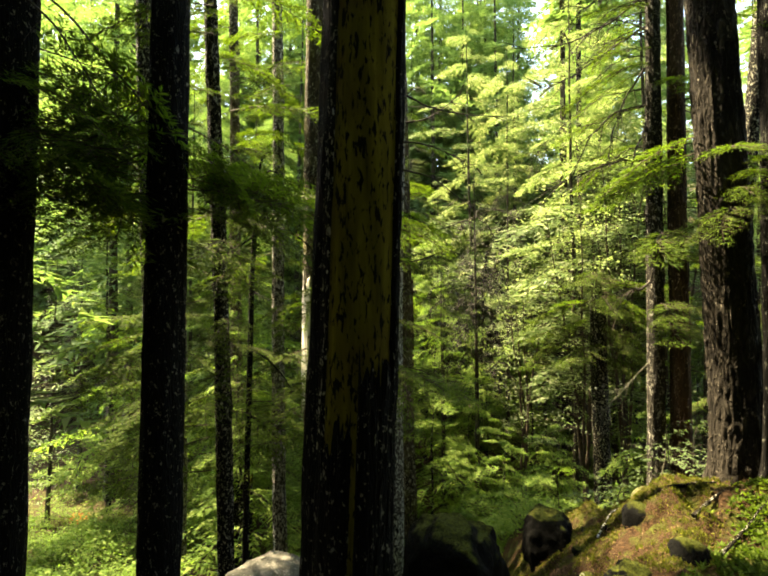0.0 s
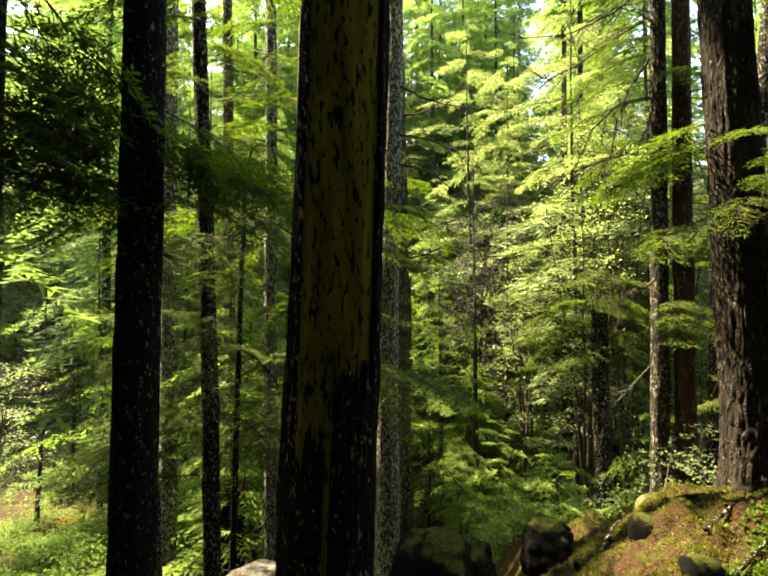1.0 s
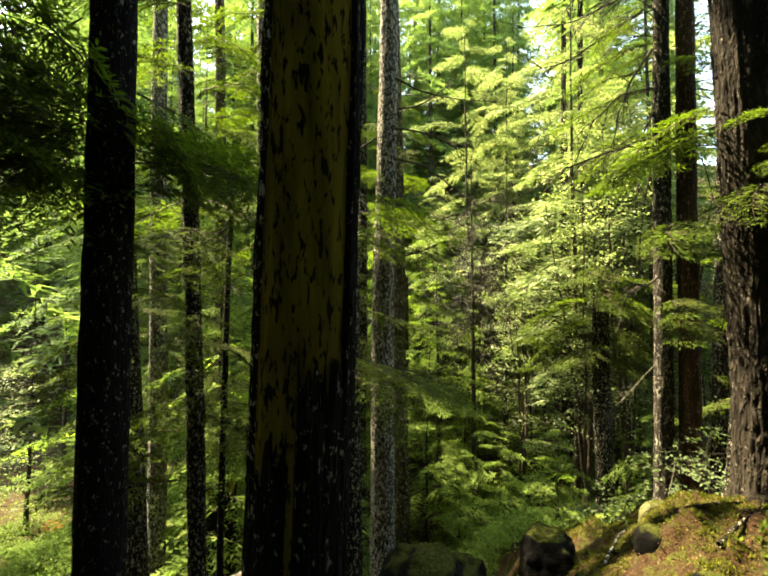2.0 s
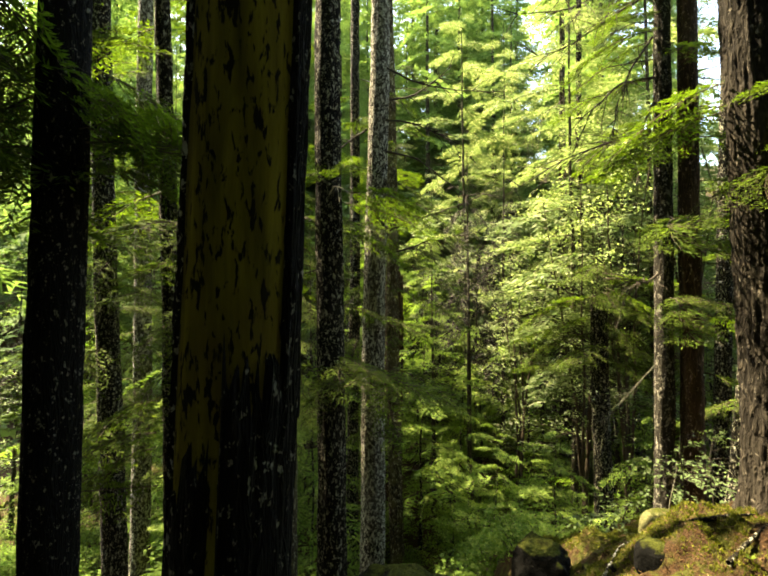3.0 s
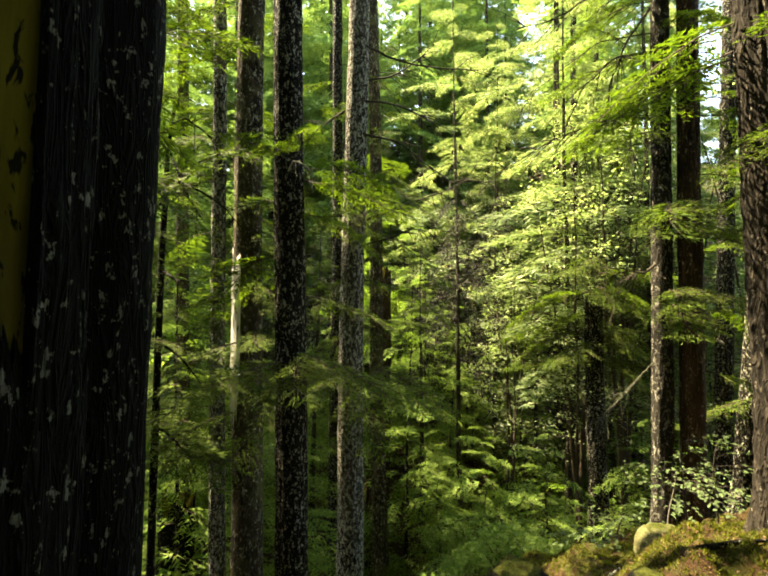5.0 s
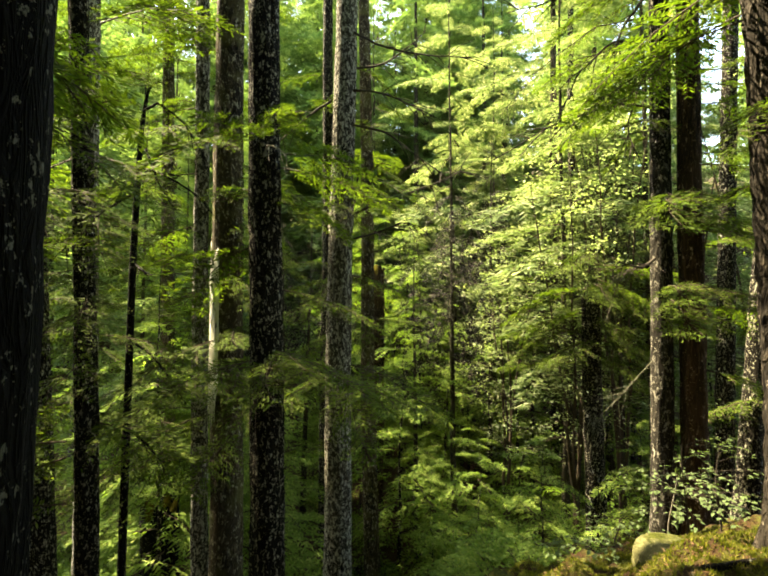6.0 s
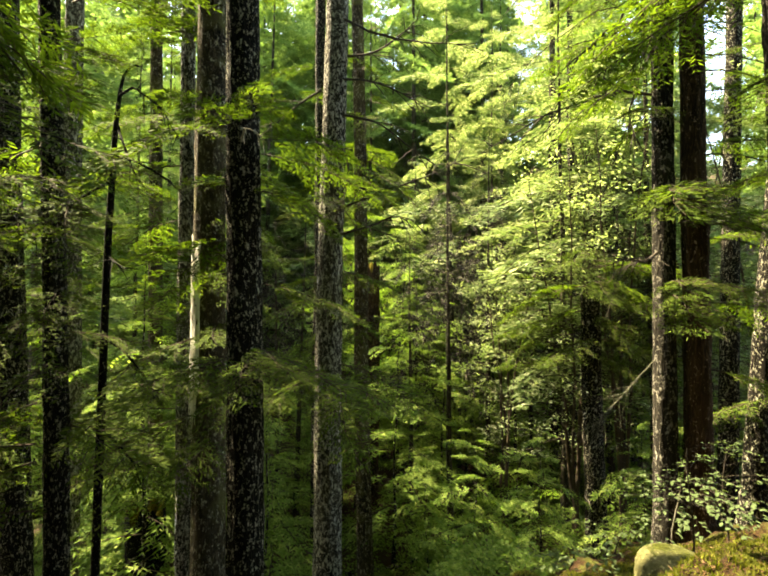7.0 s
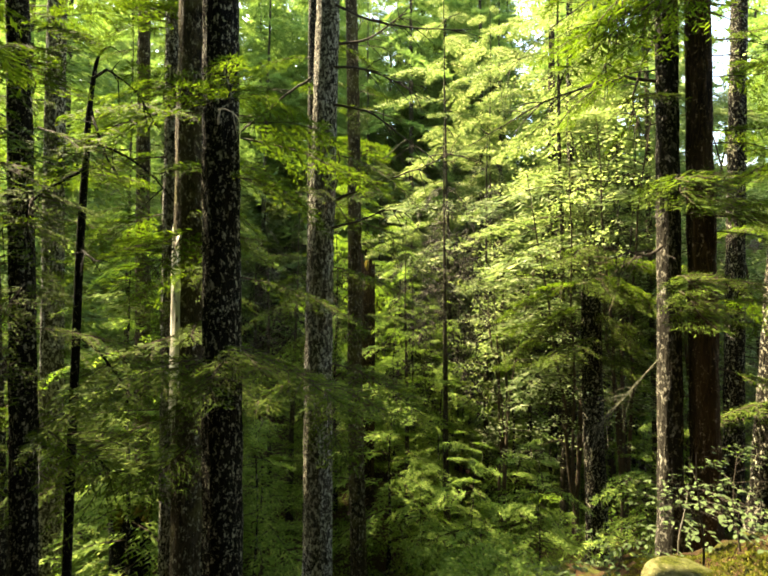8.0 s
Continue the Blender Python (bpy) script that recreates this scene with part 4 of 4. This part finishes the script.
# hemlocks whose boughs catch the sun in mid-valley, partly by their paler needle colour
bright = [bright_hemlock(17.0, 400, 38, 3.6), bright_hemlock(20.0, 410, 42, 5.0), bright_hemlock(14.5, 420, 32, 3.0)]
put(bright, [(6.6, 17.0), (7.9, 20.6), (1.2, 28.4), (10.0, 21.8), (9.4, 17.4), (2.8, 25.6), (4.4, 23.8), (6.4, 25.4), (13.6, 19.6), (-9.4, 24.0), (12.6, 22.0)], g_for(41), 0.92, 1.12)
# unseen conifers beside and behind the camera, added to block light
put(cover, [(2.0, -6.5), (-3.0, -7.5), (6.5, -5.0), (0.0, -11.0), (4.5, -9.5)] + scatter(g, 42, -22, 20, -20, 11, 3.2, lambda x, y: abs(x - 0.7) > 0.95 * y + (2.5 if x < 0 else 6.5) and (y < 5 or x < 0) and math.hypot(x - 0.7, y - 1.4) > 7.5 and not shades(x, y, gz(x, y) + 4, gz(x, y) + 27, 1.8)), g, 0.85, 1.15)

# broadleaf trees that catch the sun, their leaves coloured pale for it
def maple(x, y, height, spread, clusters, seed, label):
    """A many-stemmed small broadleaf tree with layers of level leaves."""
    g = g_for(seed)
    t = thing("broadleaf_tree", label, "tree", (x, y, gz(x, y) - 0.05), "broadleaf understory trees")
    leaves = Soup()
    for k in range(4):
        a = g.uniform(0, 6.28)
        n = 12
        u = np.linspace(0, 1, n)
        p = np.stack([np.cos(a) * spread * 0.55 * u ** 1.6, np.sin(a) * spread * 0.55 * u ** 1.6, height * u], 1) + np.cumsum(g.normal(0, 0.04, (n, 3)), 0) * [1, 1, 0.2]
        soup = Soup()
        soup.add(*tube(p, np.linspace(0.06, 0.008, n), 8))
        for _ in range(clusters):
            w = g.uniform(0.25, 1.0)
            c = np.array([np.interp(w, u, p[:, m]) for m in range(3)])
            b = g.uniform(0, 6.28)
            reach = spread * g.uniform(0.3, 1.0) * (1.1 - 0.6 * w)
            e = c + np.array([math.cos(b) * reach, math.sin(b) * reach, g.uniform(-0.1, 0.5)])
            v = np.linspace(0, 1, 5)[:, None]
            soup.add(*tube(c * (1 - v) + e * v + np.array([0, 0, 0.15]) * np.sin(v * 3), np.linspace(0.012, 0.003, 5), 4))
            m = g.integers(50, 76)
            at = c + (e - c) * g.uniform(0.35, 1.08, (m, 1)) + g.normal(0, 1, (m, 3)) * [0.22, 0.22, 0.07]
            ang = g.uniform(0, 6.28, m)
            way = unit(np.stack([np.cos(ang), np.sin(ang), g.normal(-0.15, 0.25, m)], 1))
            side = unit(np.cross(way, np.array([[0, 0, 1.0]]) + g.normal(0, 0.25, way.shape)))
            length = g.uniform(0.05, 0.1, m)
            leaves.add(*blades(at, way, side, length, length * 0.75))
        part("stem", soup.mesh("stem", [TWIG], True), t)
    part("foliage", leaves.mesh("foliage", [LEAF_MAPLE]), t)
    return t


maple(7.6, 15.6, 11.5, 2.6, 22, 1001, "sunlit maple with pale yellow-green leaves")
maple(8.8, 18.6, 14.0, 3.0, 26, 1002, "tall sunlit maple with yellow-green leaves")
maple(5.0, 17.6, 8.5, 2.2, 20, 1003, "small maple with level bright leaves")
maple(10.6, 20.5, 13.0, 3.0, 28, 1004, "sunlit maple behind the conifers on the slope")
maple(3.4, 24.6, 9.0, 2.4, 18, 1005, "distant maple with a few bright leaves")
maple(6.4, 15.8, 10.0, 2.2, 20, 1007, "slender maple with bright pale leaves")
maple(9.6, 16.2, 12.5, 2.6, 22, 1008, "sunlit maple beside the conifers on the slope")
maple(11.4, 15.6, 12.0, 2.8, 24, 1009, "broad sunlit maple on the slope")
maple(10.4, 13.6, 8.5, 2.0, 16, 1010, "young sunlit maple on the slope")
maple(-12.0, 15.0, 6.0, 2.2, 18, 1006, "low maple among the sunlit shrubs")

# ---- rocks ----
def rock_mesh(name, mat, size, seed, detail=5, rough=0.22):
    bm = bmesh.new()
    bmesh.ops.create_icosphere(bm, subdivisions=detail, radius=1.0)
    for v in bm.verts:
        p = v.co.copy()
        k = 1 + rough * noise.fractal(p * 1.1 + Vector((seed * 7.1, seed, 0)), 0.9, 2.0, 3) + 0.03 * noise.fractal(p * 6 + Vector((seed, 0, 0)), 0.7, 2, 3)
        d = Vector((abs(p.x) ** 0.8 * (1 if p.x > 0 else -1), abs(p.y) ** 0.8 * (1 if p.y > 0 else -1), abs(p.z) ** 0.75 * (1 if p.z > 0 else -1)))
        v.co = Vector((d.x * size[0], d.y * size[1], d.z * size[2])) * k
    me = bpy.data.meshes.new(name)
    bm.to_mesh(me)
    bm.free()
    me.materials.append(mat)
    for f in me.polygons:
        f.use_smooth = True
    return me


def rock(x, y, top, size, mat, label, seed, name="boulder", category="rock", rough=0.22):
    ob = new(name, rock_mesh(name, mat, size, seed, 5 if max(size) > 0.2 else 4, rough))
    ob.location = (x, y, EYE + top - size[2])
    ob.rotation_euler = (0, 0, seed * 1.3)
    return tagged(ob, label, category, "rocks on the bank")


rock(0.60, 4.12, -1.82, (0.47, 0.42, 0.62), ROCK_SHADED, "rounded shade-black boulder with a mossy crown", 1)
rock(2.12, 6.35, -2.68, (0.33, 0.30, 0.42), ROCK_SHADED, "blocky shade-black boulder with moss on top", 14)
rock(-1.78, 7.4, -3.9, (0.62, 0.5, 0.45), ROCK_PALE, "bare pale grey boulder", 3)
rock(4.05, 7.3, gz(4.05, 7.3) - EYE + 0.15, (0.4, 0.3, 0.27), ROCK_LICHEN, "rounded pale lichen-covered stone on the bank", 4, rough=0.09)
rock(2.7, 5.25, gz(2.7, 5.25) - EYE + 0.08, (0.17, 0.16, 0.16), ROCK_SHADED, "small shade-black stone sunk in moss", 9, "stone", rough=0.1)
rock(2.68, 4.35, gz(2.68, 4.35) - EYE + 0.12, (0.19, 0.16, 0.19), ROCK_SHADED, "shade-black stone sunk in moss", 6, "stone", rough=0.1)
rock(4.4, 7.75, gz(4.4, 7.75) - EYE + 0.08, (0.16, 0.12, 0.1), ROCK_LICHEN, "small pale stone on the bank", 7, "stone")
rock(2.12, 4.25, gz(2.12, 4.25) - EYE + 0.12, (0.22, 0.2, 0.22), ROCK_SHADED, "shade-black stone under a cap of moss", 8, "stone")
g = g_for(55)
for k in range(16):
    x, y = g.uniform(1.6, 4.4), g.uniform(4.0, 7.5)
    s = g.uniform(0.03, 0.07)
    rock(x, y, gz(x, y) - EYE + s * 0.5, (s * 1.4, s, s * 0.8), ROCK_MOSSY if k % 3 == 0 else ROCK_SHADED, "small loose stone in the litter", 20 + k, "stone")
# fallen logs and sticks
def stick(points, thick, mat, label, seed, name="fallen_branch"):
    me = dead_branch(points, thick, mat, twigs=1, seed=seed, length=0.15)
    return tagged(new(name, me), label, "branch", "fallen wood")


def on_ground(x0, y0, x1, y1, lift=0.03, n=3):
    return [(x0 + (x1 - x0) * k / (n - 1), y0 + (y1 - y0) * k / (n - 1), gz(x0 + (x1 - x0) * k / (n - 1), y0 + (y1 - y0) * k / (n - 1)) + lift) for k in range(n)]


stick(on_ground(2.98, 5.2, 3.62, 5.26, 0.02), 0.028, BARK_SHADED, "dark fallen branch lying on the moss", 1)
stick(on_ground(2.95, 4.74, 3.55, 5.05, 0.05), 0.026, BARK_DARK, "dark fallen branch in the needle litter", 2)
stick(on_ground(-4.6, 11.2, -2.2, 9.6, 0.25), 0.1, BARK_GREY, "fallen grey log in the undergrowth", 3, "fallen_log")
stick(on_ground(-0.5, 15.5, 3.8, 16.8, 0.15), 0.1, BARK_DARK, "fallen dark log on the valley floor", 4, "fallen_log")
stick(on_ground(2.9, 4.3, 3.6, 4.6, 0.05), 0.02, BARK_DARK, "short dark fallen stick in the litter", 5)
stick(on_ground(2.4, 5.6, 2.95, 6.1, 0.05), 0.018, BARK_GREY, "short grey fallen stick in the litter", 6)

# ---- undergrowth ----
def leaf_cloud(g, count, spread, height, size, soup, slot=0, flat=0.35):
    """Broad leaves held nearly level."""
    r = np.sqrt(g.uniform(0, 1, count)) * spread
    a = g.uniform(0, 2 * math.pi, count)
    base = np.stack([np.cos(a) * r, np.sin(a) * r, height * g.uniform(0.25, 1, count) * (1 - 0.4 * (r / spread) ** 2)], 1)
    way = unit(np.stack([np.cos(a), np.sin(a), np.zeros(count)], 1) + g.normal(0, 0.6, (count, 3)) * [1, 1, flat])
    side = unit(np.cross(way, np.array([[0, 0, 1.0]]) + g.normal(0, flat, way.shape)))
    length = size * g.uniform(0.6, 1.3, count)
    soup.add(*blades(base, way, side, length, length * 0.62), slot)


def shrub(seed, leaves, spread, height, size, label):
    g = g_for(seed)
    t = thing("shrub", label, "shrub", (0, 0, -80), "undergrowth shrubs")
    stems = Soup()
    for k in range(9):
        a = g.uniform(0, 6.28)
        e = np.array([math.cos(a) * spread * 0.7, math.sin(a) * spread * 0.7, height * g.uniform(0.5, 0.95)])
        u = np.linspace(0, 1, 5)[:, None]
        stems.add(*tube(e * u * [1, 1, 1] + np.array([0, 0, 0.1]) * np.sin(u * 3), np.linspace(0.008, 0.002, 5), 4))
    part("stem", stems.mesh("stem", [TWIG]), t)
    soup = Soup()
    leaf_cloud(g, leaves, spread, height, size, soup)
    part("foliage", soup.mesh("foliage", [LEAF_BROAD]), t)
    return t


shrubs = [shrub(400, 420, 0.55, 0.6, 0.07, "low leafy green shrub on the forest floor"), shrub(410, 520, 0.7, 0.9, 0.08, "bushy bright green undergrowth shrub"), shrub(420, 360, 0.5, 0.45, 0.06, "low leafy green shrub on the forest floor")]
g = g_for(99)
spots = []
while len(spots) < 120:
    x, y = g.uniform(-13, 9), g.uniform(10.5, 24)
    if gz(x, y) < 1.6 and abs(x - 0.5) < 0.9 * y and (x < 0.5 or y > 15):
        spots.append((x, y))
spots += [(g.uniform(-11.0, -6.0), g.uniform(11.2, 15.5)) for _ in range(46)]
spots += [(g.uniform(0.6, 3.6), g.uniform(12.8, 16.0)) for _ in range(16)]
spots += [(g.uniform(-10.5, -5.5), g.uniform(11.6, 17.5)) for _ in range(54)]
spots += [(g.uniform(0.6, 1.9), g.uniform(6.8, 11.0)) for _ in range(14)]
spots += [(g.uniform(-14.5, -9.5), g.uniform(13.0, 19.0)) for _ in range(26)]
spots += [(g.uniform(1.8, 3.3), g.uniform(8.6, 12.5)) for _ in range(26)]
spots += [(g.uniform(2.6, 7.2), g.uniform(14.5, 19.5)) for _ in range(30)]
put(shrubs, spots, g, 0.7, 1.4)

# ground cover in the valley
soup = Soup()
g = g_for(123)
count = 60000
x, y = g.uniform(-26, 22, count), 9 + 40 * g.uniform(0, 1, count) ** 1.3
keep = (ground_z(x, y) < 2.4) | (y > 26)
x, y = x[keep], y[keep]
patch = np.sin(x * 0.9 + 2) * np.cos(y * 0.7) + g.normal(0, 0.5, len(x)) > -0.35
x, y = x[patch], y[patch]
base = np.stack([x, y, ground_z(x, y) + g.uniform(0.02, 0.28, len(x))], 1)
a = g.uniform(0, 6.28, len(x))
way = unit(np.stack([np.cos(a), np.sin(a), g.normal(0.15, 0.3, len(x))], 1))
side = unit(np.cross(way, np.array([[0, 0, 1.0]]) + g.normal(0, 0.4, way.shape)))
length = g.uniform(0.06, 0.16, len(x)) * (1 + np.clip(y - 20, 0, 30) / 12)
soup.add(*blades(base, way, side, length, length * 0.55))
tagged(new("ground_cover", soup.mesh("ground_cover", [LEAF_BROAD])), "low leafy ground cover on the valley floor", "undergrowth", kind="stuff")

# moss tufts on the bank
soup = Soup()
g = g_for(124)
count = 200000
x, y = g.uniform(1.6, 5.6, count), g.uniform(4.1, 9.0, count)
keep = np.array([mossy(a, b) > -0.04 + 0.1 * r for a, b, r in zip(x, y, g.normal(0, 1, count))])
x, y = x[keep], y[keep]
ground_at = np.array([gz(a, b) for a, b in zip(x, y)])
base = np.stack([x, y, ground_at - 0.005], 1)
way = unit(g.normal(0, 0.6, (len(x), 3)) + [0, 0, 1.0])
side = unit(np.cross(way, g.normal(0, 1, way.shape)))
length = g.uniform(0.014, 0.045, len(x))
soup.add(*slivers(base, way, side, length, length * 0.35))
tagged(new("moss", soup.mesh("moss", [MOSS_TUFT])), "yellow-green moss cushions on the bank", "moss", kind="stuff")

# leafy moss and seedlings on the near hump of the bank
soup = Soup()
g = g_for(125)
count = 7500
x, y = g.uniform(2.0, 4.6, count), g.uniform(3.0, 5.3, count)
keep = (y < 1.6 + 0.92 * x + g.normal(0, 0.1, count)) & (np.hypot(x - 3.78, y - 5.38) > 0.4)
for a, b in zip(x[keep], y[keep]):
    n = 5
    base = np.tile([a, b, gz(a, b) + g.uniform(0, 0.03)], (n, 1))
    turn = g.uniform(0, 6.28) + np.arange(n) * 1.26 + g.normal(0, 0.3, n)
    way = unit(np.stack([np.cos(turn), np.sin(turn), g.uniform(0.2, 1.2, n)], 1))
    side = unit(np.cross(way, np.array([[0, 0, 1.0]]) + g.normal(0, 0.3, (n, 3))))
    length = g.uniform(0.03, 0.075, n)
    soup.add(*blades(base, way, side, length, length * 0.38))
tagged(new("ground_plants", soup.mesh("ground_plants", [LEAF_HEMLOCK])), "small dark green plants and leafy moss on the bank", "undergrowth", kind="stuff")

# fallen needles, bark flakes and twigs on the bank
soup = Soup()
g = g_for(126)
count = 26000
x, y = g.uniform(1.4, 5.0, count), g.uniform(2.8, 7.5, count)
base = np.stack([x, y, np.array([gz(a, b) for a, b in zip(x, y)]) + 0.006], 1)
a = g.uniform(0, 6.28, count)
way = unit(np.stack([np.cos(a), np.sin(a), g.normal(0, 0.25, count)], 1))
side = unit(np.cross(way, np.array([[0, 0, 1.0]]) + g.normal(0, 0.4, way.shape)))
length = g.uniform(0.015, 0.06, count)
soup.add(*blades(base, way, side, length, g.uniform(0.003, 0.012, count)))
tagged(new("litter", soup.mesh("litter", [LITTER])), "rusty needle and bark litter on the bank", "litter", kind="stuff")


def leaf_shape(n):
    """One oval leaf of length 1 along +x, folded along its rib and drooping at the tip."""
    u = np.array([0, 0.2, 0.45, 0.7, 0.9, 1.0])
    w = np.array([0.02, 0.18, 0.27, 0.21, 0.08, 0.0]) * (0.9 + 0.1 * n)
    z = -0.16 * u ** 2
    v = np.concatenate([np.stack([u, -w, z + 0.25 * w], 1), np.stack([u, 0 * w, z], 1), np.stack([u, w, z + 0.25 * w], 1)])
    q = [(k + 6 * r, k + 1 + 6 * r, k + 7 + 6 * r, k + 6 + 6 * r) for k in range(5) for r in range(2)]
    return mesh_of("leaf", v, q, [LEAF_SAPLING], smooth=True)


LEAF_SHAPES = [leaf_shape(n) for n in range(3)]


# the leafy sapling and its neighbours on the bank
def sapling(x, y, height, leaves, seed, label, spread=0.55, stem=TWIG_DEAD, lo=0.35, size=0.066):
    g = g_for(seed)
    t = thing("broadleaf_sapling", label, "sapling", (x, y, gz(x, y) - 0.03))
    u = np.linspace(0, 1, 9)
    p = np.stack([0.05 * np.sin(u * 4 + seed), 0.03 * np.cos(u * 3), height * u], 1)
    soup = Soup()
    soup.add(*tube(p, np.linspace(0.013, 0.004, 9), 7))
    part("stem", soup.mesh("stem", [stem], True), t)
    for k in range(leaves):
        h = height * g.uniform(lo, 1.0)
        a = g.uniform(0, 6.28)
        n = 7
        w = np.linspace(0, 1, n)
        reach = spread * g.uniform(0.5, 1.1)
        line = np.stack([np.cos(a) * reach * w, np.sin(a) * reach * w, h + 0.15 * w - 0.12 * w ** 2 + g.normal(0, 0.02)], 1)
        soup = Soup()
        soup.add(*tube(line, np.linspace(0.003, 0.001, n), 4), 1)
        twig = part("leafy_twig", soup.mesh("leafy_twig", [LEAF_BROAD, TWIG_DEAD]), t)
        for _ in range(11):
            at = line[g.integers(2, n)] + g.normal(0, 0.03, 3) * [1, 1, 0.5]
            m = 0.74 * size * g.uniform(0.7, 1.25)
            part("leaf", LEAF_SHAPES[g.integers(3)], twig, m=Matrix.LocRotScale(at, Euler((g.normal(0, 0.18), g.normal(0.1, 0.14), a + g.choice([-1, 1]) * g.uniform(0.4, 1.2))), (m, m, m)))
    return t


sapling(4.6, 8.0, 1.25, 26, 1, "slender dark-stemmed sapling with level pale green leaves on the bank", 0.8, size=0.08)
sapling(5.35, 8.5, 1.1, 18, 2, "leafy green sapling on the bank", 0.7, size=0.08)
sapling(3.98, 8.35, 0.55, 12, 3, "low leafy sapling behind the pale stone", 0.6, size=0.08)
sapling(5.1, 9.1, 1.0, 14, 4, "leafy green sapling on the bank", 0.65, TWIG_PALE, size=0.08)
sapling(3.1, 7.6, 0.4, 9, 5, "low leafy seedling at the bank's foot", 0.4, size=0.08)

# a spot of dry rusty foliage among the shrubs
dry = Soup()
leaf_cloud(g_for(8), 60, 0.25, 0.3, 0.07, dry)
ob = new("dry_foliage", dry.mesh("dry_foliage", [LEAF_DRY]))
ob.location = (-8.6, 14.0, gz(-8.6, 14.0) + 1.5)
tagged(ob, "small clump of rusty dry foliage", "foliage")
